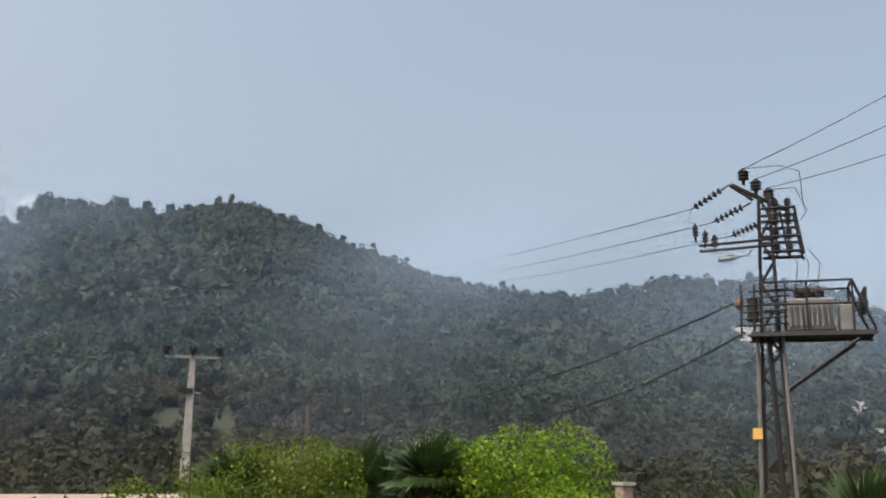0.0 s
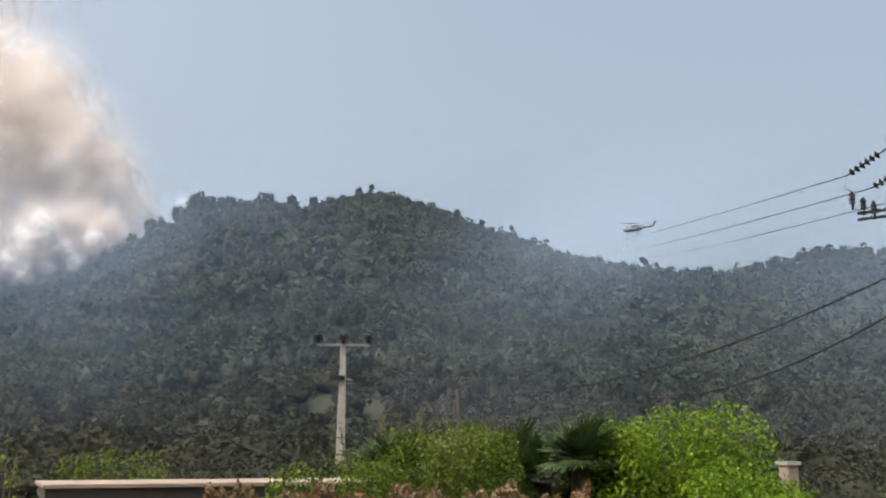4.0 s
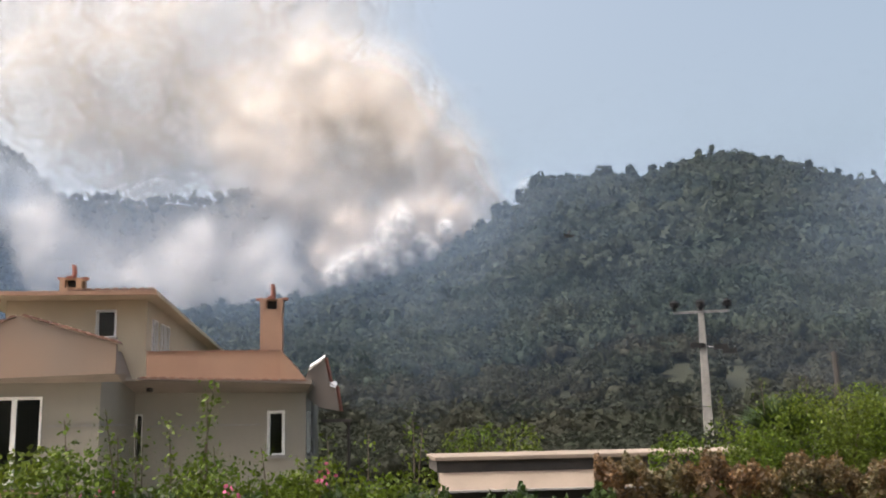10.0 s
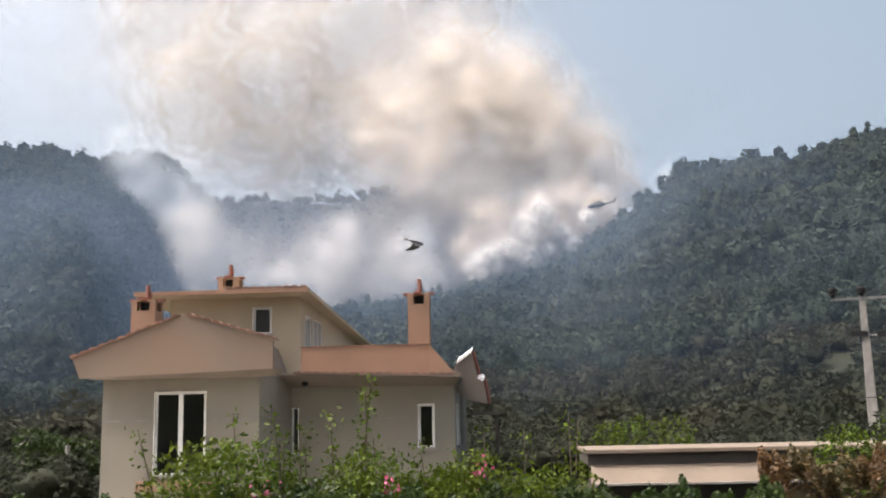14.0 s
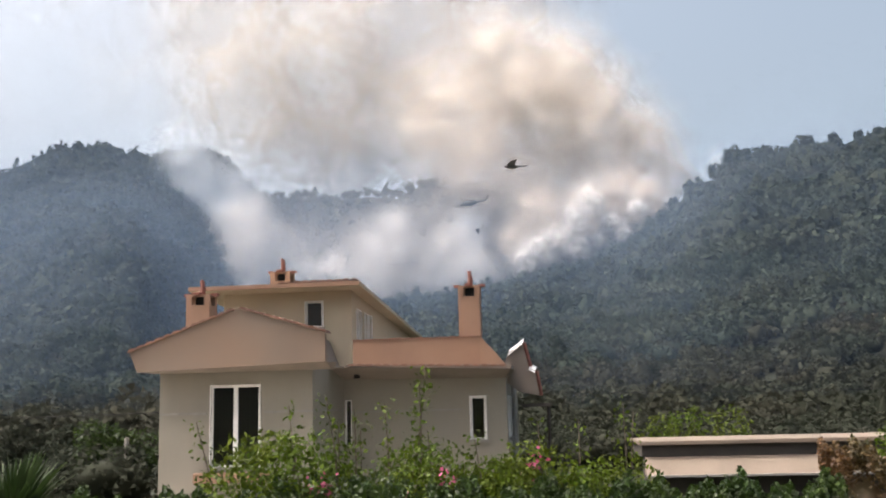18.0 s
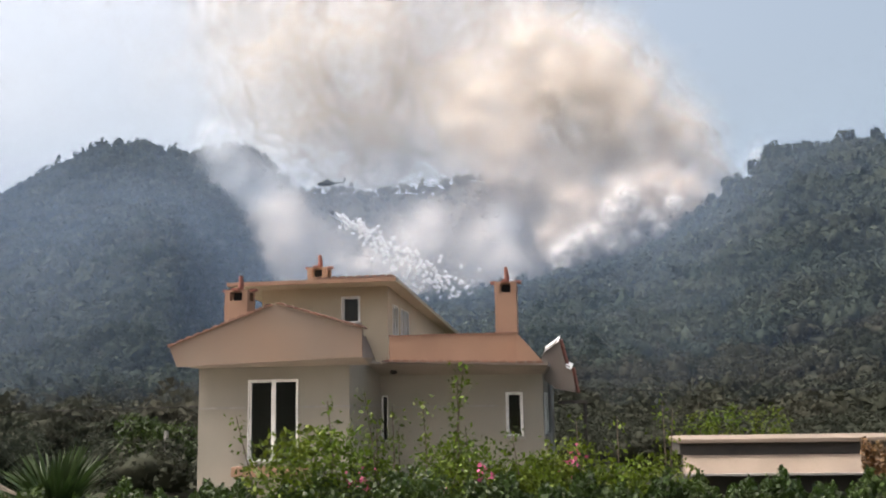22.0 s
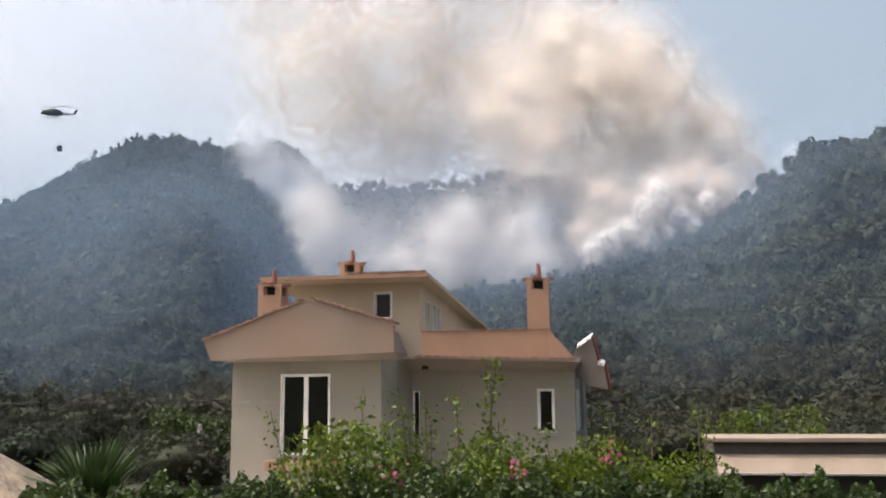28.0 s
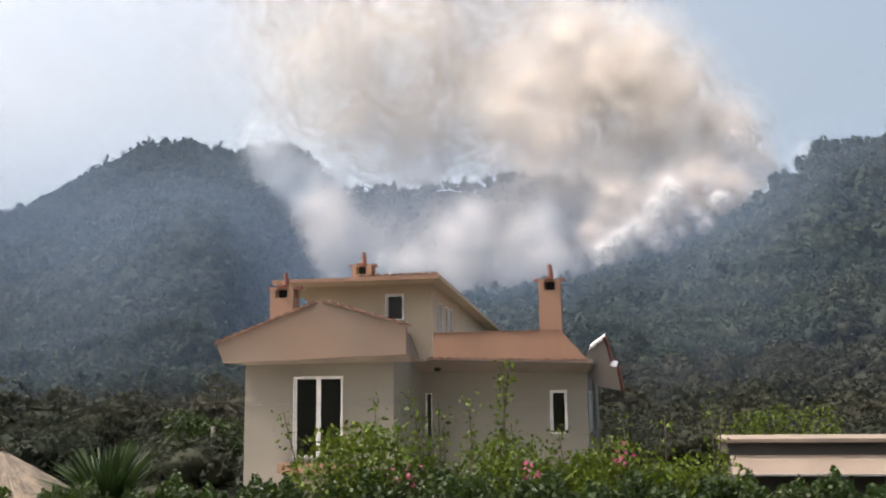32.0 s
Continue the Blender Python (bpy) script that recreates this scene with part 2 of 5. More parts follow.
def block(bm, x0, x1, y0, y1, z0, z1, m=None):
    vs = [bm.verts.new(Vector(p) if m is None else m @ Vector(p)) for p in
          ((x0, y0, z0), (x1, y0, z0), (x1, y1, z0), (x0, y1, z0), (x0, y0, z1), (x1, y0, z1), (x1, y1, z1), (x0, y1, z1))]
    for f in ((0, 3, 2, 1), (4, 5, 6, 7), (0, 1, 5, 4), (1, 2, 6, 5), (2, 3, 7, 6), (3, 0, 4, 7)):
        bm.faces.new([vs[i] for i in f])
    return bm


def box(name, x0, x1, y0, y1, z0, z1, material, parent=None, label="", bevel=0.0):
    return part(name, block(bmesh.new(), x0, x1, y0, y1, z0, z1), material, parent, label, bevel)


def prism(name, outline, y0, y1, material, parent=None, label="", bevel=0.0, bm=None):
    """An outline in x and z, drawn out along y."""
    own = bm is None
    bm = bm or bmesh.new()
    a = [bm.verts.new((x, y0, z)) for x, z in outline]
    b = [bm.verts.new((x, y1, z)) for x, z in outline]
    bm.faces.new(a)
    bm.faces.new(b[::-1])
    for i in range(len(a)):
        j = (i + 1) % len(a)
        bm.faces.new((a[j], a[i], b[i], b[j]))
    return part(name, bm, material, parent, label, bevel) if own else bm


def tube(bm, pts, r0, r1=None, n=6):
    """A tapered round bar along points."""
    pts = [Vector(p) for p in pts]
    r1 = r0 if r1 is None else r1
    rings = []
    for i, p in enumerate(pts):
        d = (pts[min(i + 1, len(pts) - 1)] - pts[max(i - 1, 0)]).normalized()
        s = d.cross(Vector((0, 0, 1)) if abs(d.z) < 0.95 else Vector((1, 0, 0))).normalized()
        q = d.cross(s)
        r = r0 + (r1 - r0) * i / (len(pts) - 1)
        rings.append([bm.verts.new(p + r * (math.cos(k * math.tau / n) * s + math.sin(k * math.tau / n) * q)) for k in range(n)])
    for a, b in zip(rings, rings[1:]):
        for k in range(n):
            bm.faces.new((a[k], a[(k + 1) % n], b[(k + 1) % n], b[k]))
    bm.faces.new(rings[0][::-1])
    bm.faces.new(rings[-1])
    return bm


def bar(name, pts, r0, material, parent=None, label="", r1=None, n=6):
    return part(name, tube(bmesh.new(), pts, r0, r1, n), material, parent, label, smooth=False)


def thing(name, label, category, m=None, group="", kind=""):
    ob = tagged(new(name), label, category, group, kind)
    if m is not None:
        ob.matrix_basis = m
    return ob


def polar(az, r, z=0.0):
    """A place by degrees left of +Y and metres out."""
    a = radians(az)
    return Vector((-math.sin(a) * r, math.cos(a) * r, z))


# ---- the land ----
RIDGE_A = ((-75, 4.0), (-60, 5.5), (-50, 7.0), (-42, 8.2), (-35.9, 9.3), (-32.2, 9.9), (-29.1, 10.9), (-26.4, 11.8), (-23.6, 12.6), (-21.9, 13.4), (-20.2, 14.0), (-18.2, 14.5),
           (-16, 14.1), (-14.6, 13.7), (-10.9, 13.4), (-7.3, 13.2), (-6.3, 12.2), (-4.6, 11.0), (-3.2, 10.2), (-1.2, 8.9), (0.5, 8.1), (2.9, 7.6),
           (5.6, 7.1), (8.7, 6.4), (13.3, 5.6), (18, 5.0), (24, 4.0), (34, 2.5), (45, 2.0), (60, 2.0))
RIDGE_B = ((-100, 3.0), (-70, 6.0), (-58, 7.5), (-54.8, 8.2), (-53, 9.3), (-50.1, 9.9), (-47, 10.4), (-43.5, 10.4), (-41.6, 9.9), (-39.2, 9.7), (-35.9, 9.1), (-30, 8), (-20, 6))
RIDGE_C = ((-20, 8.0), (-5, 11.0), (4, 12.5), (7.8, 13.0), (10.8, 13.3), (12.6, 12.4), (15, 12.4), (18.4, 12.6), (20.8, 12.8), (22.1, 13.9), (23.5, 14.8), (25.5, 14.9), (26.9, 14.3),
           (28.4, 14.5), (29.4, 14.9), (31.5, 14.6), (32.7, 14.0), (34.3, 12.9), (36.8, 11.5), (38, 10.7), (41, 9.6), (46, 8.5), (60, 6.5), (90, 4.0))
R_A, R_B, R_C = 610.0, 760.0, 930.0


def ridge(az, table):
    return np.interp(az, [p[0] for p in table], [p[1] for p in table], left=1.5, right=1.5)


def rise(r, base, top, far):
    up = np.clip((r - base) / (top - base), 0, 1)
    down = np.clip((r - top) / far, 0, 1)
    return up ** 1.12 * (1 - 0.9 * (3 * down ** 2 - 2 * down ** 3))


def height(az, r):
    """The land's height by degrees left of +Y and metres from the garden."""
    az, r = np.asarray(az, float), np.asarray(r, float)
    base_c = np.interp(az, (8, 20, 28), (740, 660, 150))
    za = np.tan(np.radians(ridge(az, RIDGE_A))) * R_A * rise(r, 95, R_A, 330)
    zb = np.tan(np.radians(ridge(az, RIDGE_B))) * R_B * rise(r, 200, R_B, 600)
    zc = np.tan(np.radians(ridge(az, RIDGE_C))) * R_C * rise(r, base_c, R_C, 700)
    z = np.maximum(np.maximum(za, zb), zc)
    a = np.radians(az)
    x, y = -np.sin(a) * r, np.cos(a) * r
    amp = np.clip((r - 110) / 250, 0, 1)
    z = z + amp * (3.0 * np.sin(x / 37 + 1.3 * np.sin(y / 61)) * np.sin(y / 45 + 0.7) + 1.6 * np.sin(x / 13 + y / 19) * np.sin(y / 11 - x / 23))
    return np.where(r < 95, 0.0, np.maximum(z, 0.0))


def build_ground():
    az = np.concatenate([np.arange(-180, -66, 3.0), np.arange(-66, 62, 0.6), np.arange(62, 180, 3.0)])
    rr = np.concatenate([[0.5, 3, 8, 16, 30, 50, 75, 95], np.arange(105, 1100, 13.0), [1150, 1250, 1400, 1600, 1900, 2400, 3200, 4700]])
    A, R = np.meshgrid(az, rr, indexing="ij")
    Z = height(A, R)
    a = np.radians(A)
    V = np.stack([-np.sin(a) * R, np.cos(a) * R, Z], -1).reshape(-1, 3)
    n, k = len(az), len(rr)
    i, j = np.meshgrid(np.arange(n), np.arange(k - 1), indexing="ij")
    i2 = (i + 1) % n
    F = np.stack([i * k + j, i * k + j + 1, i2 * k + j + 1, i2 * k + j], -1).reshape(-1, 4)
    tagged(put("ground", fast_mesh("ground", V, F, 4, True), M_SOIL), "dry soil and scrub rising into wooded hills", "ground", kind="structure")


build_ground()


def leaf_quads(rng, P, size, up=0.0, long=1.6, tri=False):
    """Leaf-shaped quads at places P, turned at random; up leans them to the sky."""
    n = len(P)
    d = rng.normal(0, 1, (n, 3))
    d[:, 2] += up
    d /= np.linalg.norm(d, axis=1)[:, None]
    s = np.cross(d, rng.normal(0, 1, (n, 3)))
    s /= np.linalg.norm(s, axis=1)[:, None]
    size = np.broadcast_to(size, (n,)) * rng.uniform(0.65, 1.3, n)
    u, v = d * (size * long * 0.5)[:, None], s * (size * 0.5)[:, None]
    if tri:
        return np.stack([P - u * 0.8 + v, P - u * 0.8 - v, P + u], 1).reshape(-1, 3), np.arange(3 * n).reshape(-1, 3)
    V = np.stack([P - u, P + v - u * 0.1, P + u, P - v - u * 0.1], 1).reshape(-1, 3)
    return V, np.arange(4 * n).reshape(-1, 4)


def crown(rng, n, leaf, lobes, tall, level=2, loose=0.32, full=0.8):
    """A crown template one metre in radius: leafy tufts laid like shingles over several lobes, round a close inner body."""
    c = rng.normal(0, 0.40, (lobes, 3)) * (1, 1, 0.8)
    rad = rng.uniform(0.34, 0.60, lobes)
    k = rng.integers(0, lobes, n)
    d = rng.normal(0, 1, (n, 3))
    d[:, 2] = np.abs(d[:, 2]) * 1.2 - 0.35
    d /= np.linalg.norm(d, axis=1)[:, None]
    P = (c[k] + d * (rad[k] * rng.uniform(0.85, 1.08, n))[:, None]) * (1, 1, tall)
    # each tuft lies along its lobe's skin, a little lifted
    nrm = d + rng.normal(0, loose, (n, 3))
    nrm /= np.linalg.norm(nrm, axis=1)[:, None]
    u = np.cross(nrm, rng.normal(0, 1, (n, 3)))
    u /= np.linalg.norm(u, axis=1)[:, None]
    v = np.cross(nrm, u)
    size = (leaf * rng.uniform(0.6, 1.3, n))[:, None]
    V = np.stack([P - u * size * 0.5 + v * size * 0.5, P - u * size * 0.5 - v * size * 0.5, P + u * size * 0.75], 1).reshape(-1, 3)
    F = np.arange(3 * n).reshape(-1, 3)
    bm = bmesh.new()
    bmesh.ops.create_icosphere(bm, subdivisions=level, radius=1.0)
    e = np.array([q.co[:] for q in bm.verts])
    f = np.array([[q.index for q in g.verts] for g in bm.faces])
    bm.free()
    dot = e @ c.T
    inside = rad ** 2 - (c ** 2).sum(1) + dot ** 2
    out = np.where(inside > 0, dot + np.sqrt(np.abs(inside)), 0.3).max(1)
    body = e * (np.clip(out, 0.3, 1.3) * rng.uniform(full * 0.85, full * 1.15, len(e)))[:, None] * (1, 1, tall)
    return np.concatenate([V, body]), np.concatenate([F, f + len(V)])


def scatter_mesh(name, templates, places, sizes, heights, rng):
    """All crowns of a wood as one mesh: templates turned, sized and set down at places."""
    V, F, off = [], [], 0
    pick = rng.integers(0, len(templates), len(places))
    turn = rng.uniform(0, math.tau, len(places))
    for k, (tv, tf) in enumerate(templates):
        idx = np.nonzero(pick == k)[0]
        if not len(idx):
            continue
        c, s = np.cos(turn[idx])[:, None], np.sin(turn[idx])[:, None]
        x = (tv[:, 0] * c - tv[:, 1] * s) * sizes[idx, None]
        y = (tv[:, 0] * s + tv[:, 1] * c) * sizes[idx, None]
        z = tv[:, 2][None] * heights[idx, None]
        v = np.stack([x, y, z], -1) + places[idx][:, None, :]
        V.append(v.reshape(-1, 3))
        F.append((tf[None] + (np.arange(len(idx)) * len(tv))[:, None, None] + off).reshape(-1, 3))
        off += v.shape[0] * v.shape[1]
    return fast_mesh(name, np.concatenate(V), np.concatenate(F), 3, True)


def build_forest():
    rng = np.random.default_rng(5)
    far = [crown(rng, 56, 0.46, 6, 0.9, 1, 0.3, 0.85) for _ in range(8)] + [crown(rng, 56, 0.42, 6, 1.3, 1, 0.3, 0.85) for _ in range(6)]
    near = [crown(rng, 230, 0.24, 9, 1.05, 2, 0.42, 0.74) for _ in range(8)]
    fine = [crown(rng, 380, 0.18, 10, 1.0, 2, 0.6, 0.68) for _ in range(6)]
    tiny = [crown(rng, 950, 0.10, 12, 0.9, 3, 0.8, 0.62) for _ in range(4)]

    def sown(n, a0, a1, r0, r1, p):
        # evenly spread, with a little play, so that few gaps and no rows show
        k = np.arange(n) + rng.integers(0, 1000)
        u = (k * 0.7548776662 + rng.normal(0, 0.25 / math.sqrt(n), n)) % 1.0
        w = (k * 0.5698402910 + rng.normal(0, 0.25 / math.sqrt(n), n)) % 1.0
        return a0 + (a1 - a0) * u, r0 + (r1 - r0) * w ** p

    def wood(name, label, category, sets, templates, material, h0, h1, wide):
        az, r = np.concatenate([q[0] for q in sets]), np.concatenate([q[1] for q in sets])
        scar = (az < -46) & (az > -56) & (np.abs(r - (370 + (az + 50.3) * 45)) < 60) & (rng.uniform(0, 1, len(az)) < 0.85)
        az, r = az[~scar], r[~scar]
        a = np.radians(az)
        h = rng.uniform(h0, h1, len(az)) * (0.8 + 0.2 * np.clip(r / 500, 0, 1.4))
        P = np.stack([-np.sin(a) * r, np.cos(a) * r, height(az, r) + h * 0.6], -1)
        me = scatter_mesh(name, templates, P, h * rng.uniform(wide * 0.8, wide * 1.2, len(az)), h, rng)
        tagged(put(name, me, material), label, category, kind="stuff")
    wood("pine_forest", "dense dark green pine wood over the hillsides", "forest",
         [sown(4700, -62, 15, 250, R_A + 12, 0.72), sown(1300, -62, -33, 420, R_B + 12, 0.7),
          sown(2700, 21, 46, 260, R_C + 12, 0.65), sown(1000, 17, 46, 230, 480, 0.9), sown(1400, -8, 24, 640, R_C + 12, 0.6), sown(900, -62, 46, 235, 340, 0.9)], far, M_FOREST, 2.9, 6.0, 0.9)
    wood("foothill_trees", "green pines and oaks low on the hillsides", "forest", [sown(2600, -62, 46, 140, 290, 0.8)], near, M_FOREST, 2.4, 4.2, 0.85)
    wood("scrub_woodland", "olive-grey scrub and low trees at the hill foot", "scrub", [sown(1150, -62, 46, 85, 175, 0.8), sown(650, -62, 46, 55, 110, 0.9)], fine, M_SCRUB, 1.4, 3.2, 0.95)
    wood("garden_brush", "low green brush beyond the garden", "scrub", [sown(90, -62, -27, 32, 56, 0.8), sown(45, -26, -2, 32, 56, 0.8), sown(36, -4, 7, 38, 58, 0.8), sown(55, 27, 46, 31, 56, 0.8)], tiny, M_SCRUB, 1.0, 1.8, 1.2)


build_forest()


def ridge_pine(az, dr, tall, wide, layers, label):
    """A single pine that stands out against the sky: bare trunk, limbs, tiered crown."""
    rng = np.random.default_rng(int(az * 100) + 9000)
    r = R_A + dr
    p = polar(az, r, float(height(az, r)))
    t = thing("pine_tree", label, "tree", Matrix.Translation(p), "pines on the skyline")
    bm = tube(bmesh.new(), [(0, 0, -1), (0.2, 0, tall * 0.5), (0, 0.1, tall * 0.95)], 0.35, 0.1, 6)
    for k in range(6):
        a, z = k * 2.4, tall * (0.45 + 0.08 * k)
        tube(bm, [(0, 0, z), (math.cos(a) * wide * 0.6, math.sin(a) * wide * 0.6, z + wide * 0.25)], 0.12, 0.04, 4)
    part("trunk", bm, M_BARK, t)
    P = []
    for k in range(layers):
        z = tall * (0.55 + 0.45 * k / max(1, layers - 1))
        n = 90
        a, q = rng.uniform(0, math.tau, n), np.sqrt(rng.uniform(0, 1, n)) * wide * (1.0 - 0.35 * abs(k / max(1, layers - 1) - 0.55))
        P.append(np.stack([np.cos(a) * q, np.sin(a) * q, z + rng.normal(0, 0.55, n) - 0.04 * q * q], -1))
    V, F = leaf_quads(rng, np.concatenate(P), 1.15, 0.3, 1.3)
    put("crown", fast_mesh("crown", V, F, 4), M_FOREST, t)


for _az, _dr, _h, _w, _n in ((-11.5, 6, 12.5, 4.6, 5), (-12.9, 6, 10.5, 3.2, 5), (-14.2, 6, 10.8, 3.0, 5), (-15.2, 5, 10.5, 3.4, 4), (-16.0, 5, 9.0, 2.6, 4),
                             (-22.9, 6, 11.0, 2.6, 4), (-24.4, 6, 8.0, 2.0, 4), (-25.0, 6, 8.5, 2.0, 4), (-4.9, -14, 15.0, 4.6, 5), (-3.9, -14, 11.0, 2.8, 5),
                             (-6.2, -4, 13.0, 2.4, 4), (-7.4, 6, 9.0, 2.6, 4), (-9.2, 6, 8.0, 2.2, 4), (1.2, 2, 8.5, 2.2, 4), (3.6, 2, 8.0, 2.2, 4), (5.0, 2, 9.0, 2.2, 4),
                             (-43.6, 130, 12.0, 3.6, 4), (-18.4, 4, 7.0, 4.2, 4), (-31.0, 4, 8.0, 2.2, 4)):
    ridge_pine(_az, _dr, _h, _w, _n, "tall dark pine with a tufted crown on the ridge")


def build_rocks():
    rng = np.random.default_rng(11)
    r_ = thing("rock_outcrop", "pale broken rock scar between the trees on the hillside", "rocks", kind="stuff")
    V, F, off = [], [], 0
    bm = bmesh.new()
    bmesh.ops.create_icosphere(bm, subdivisions=1, radius=1.0)
    base = np.array([v.co[:] for v in bm.verts])
    tri = np.array([[v.index for v in f.verts] for f in bm.faces])
    bm.free()
    for k in range(700):
        az = rng.uniform(-55.5, -47.6)
        r = max(120.0, 370 + (az + 50.3) * 45 + rng.normal(0, 27))
        s = rng.uniform(0.9, 2.9)
        p = polar(az, r, float(height(az, r)))
        V.append(base * (1 + rng.uniform(-0.4, 0.4, (len(base), 1))) * (s, s, s * 0.7) + np.array(p))
        F.append(tri + off)
        off += len(base)
    put("rock", fast_mesh("rock", np.concatenate(V), np.concatenate(F), 3), M_ROCK, r_)


build_rocks()

# ---- the house ----
HOUSE = Matrix.Rotation(radians(4.1), 4, "Z")


def pierced(name, x0, x1, z0, z1, y0, y1, holes, material, parent, label=""):
    """A wall along x with rectangular openings (x0, x1, z0, z1) that go right through it."""
    bm = bmesh.new()
    xs = sorted({x0, x1, *[q for o in holes for q in o[:2]]})
    for a, b in zip(xs, xs[1:]):
        cuts = sorted((o[2], o[3]) for o in holes if o[0] <= a and o[1] >= b)
        z = z0
        for c, d in cuts:
            block(bm, a, b, y0, y1, z, c)
            z = d
        block(bm, a, b, y0, y1, z, z1)
    bmesh.ops.remove_doubles(bm, verts=bm.verts[:], dist=0.0005)
    return part(name, bm, material, parent, label)


def window(parent, x0, x1, z0, z1, y, sashes=1, m=None, t=0.042):
    """A framed window set in an opening of a wall that faces -y, its face at y."""
    bm = bmesh.new()
    a, b = y + 0.03, y + 0.11
    block(bm, x0, x0 + t, a, b, z0, z1)
    block(bm, x1 - t, x1, a, b, z0, z1)
    block(bm, x0 + t, x1 - t, a, b, z1 - t, z1)
    block(bm, x0 + t, x1 - t, a, b, z0, z0 + t)
    for k in range(1, sashes):
        xm = x0 + (x1 - x0) * k / sashes
        block(bm, xm - 0.05, xm + 0.05, a - 0.01, b, z0 + t, z1 - t)
    w = part("window", bm, M_WHITE, parent, "white framed window")
    step = (x1 - x0) / sashes
    for k in range(sashes):
        box("pane", x0 + k * step + t, x0 + (k + 1) * step - t, a + 0.03, a + 0.045, z0 + t, z1 - t, M_GLASS, w, "dark window glass")
    bm = bmesh.new()
    s = 0.5 * t
    block(bm, x0 - s, x0, y - 0.035, y + 0.02, z0 - s, z1 + s)
    block(bm, x1, x1 + s, y - 0.035, y + 0.02, z0 - s, z1 + s)
    block(bm, x0, x1, y - 0.035, y + 0.02, z1, z1 + s)
    part("surround", bm, M_WHITE, w, "pale window surround")
    box("sill", x0 - s - 0.04, x1 + s + 0.04, y - 0.1, y + 0.03, z0 - s - 0.05, z0, M_CONC, w)
    if m is not None:
        w.matrix_basis = m
    return w


def tile_row(parent, a, b, n, w, h, deep):
    """Clay tile ends along an edge from a to b."""
    a, b = Vector(a), Vector(b)
    d = (b - a).normalized()
    tilt = math.atan2(d.z, d.x)
    bm = bmesh.new()
    for k in range(6):
        t0, t1 = math.pi * k / 6, math.pi * (k + 1) / 6
        q = [bm.verts.new((math.cos(t) * w / 2, y, math.sin(t) * h)) for t in (t0, t1) for y in (0, deep)]
        bm.faces.new((q[0], q[2], q[3], q[1]))
    base = [bm.verts.new(p) for p in ((-w / 2, 0, 0), (w / 2, 0, 0), (w / 2, deep, 0), (-w / 2, deep, 0))]
    bm.faces.new(base)
    front = [bm.verts.new((math.cos(math.pi * k / 6) * w / 2, 0, math.sin(math.pi * k / 6) * h)) for k in range(7)]
    bm.faces.new(front)
    me = bpy.data.meshes.new("roof_tile")
    bm.to_mesh(me)
    bm.free()
    for k in range(n):
        p = a.lerp(b, (k + 0.5) / n)
        put("roof_tile", me, M_TILE, parent, m=Matrix.Translation(p) @ Matrix.Rotation(-tilt, 4, "Y") @ Matrix.Rotation(radians(random.uniform(-2, 2)), 4, "Z"))


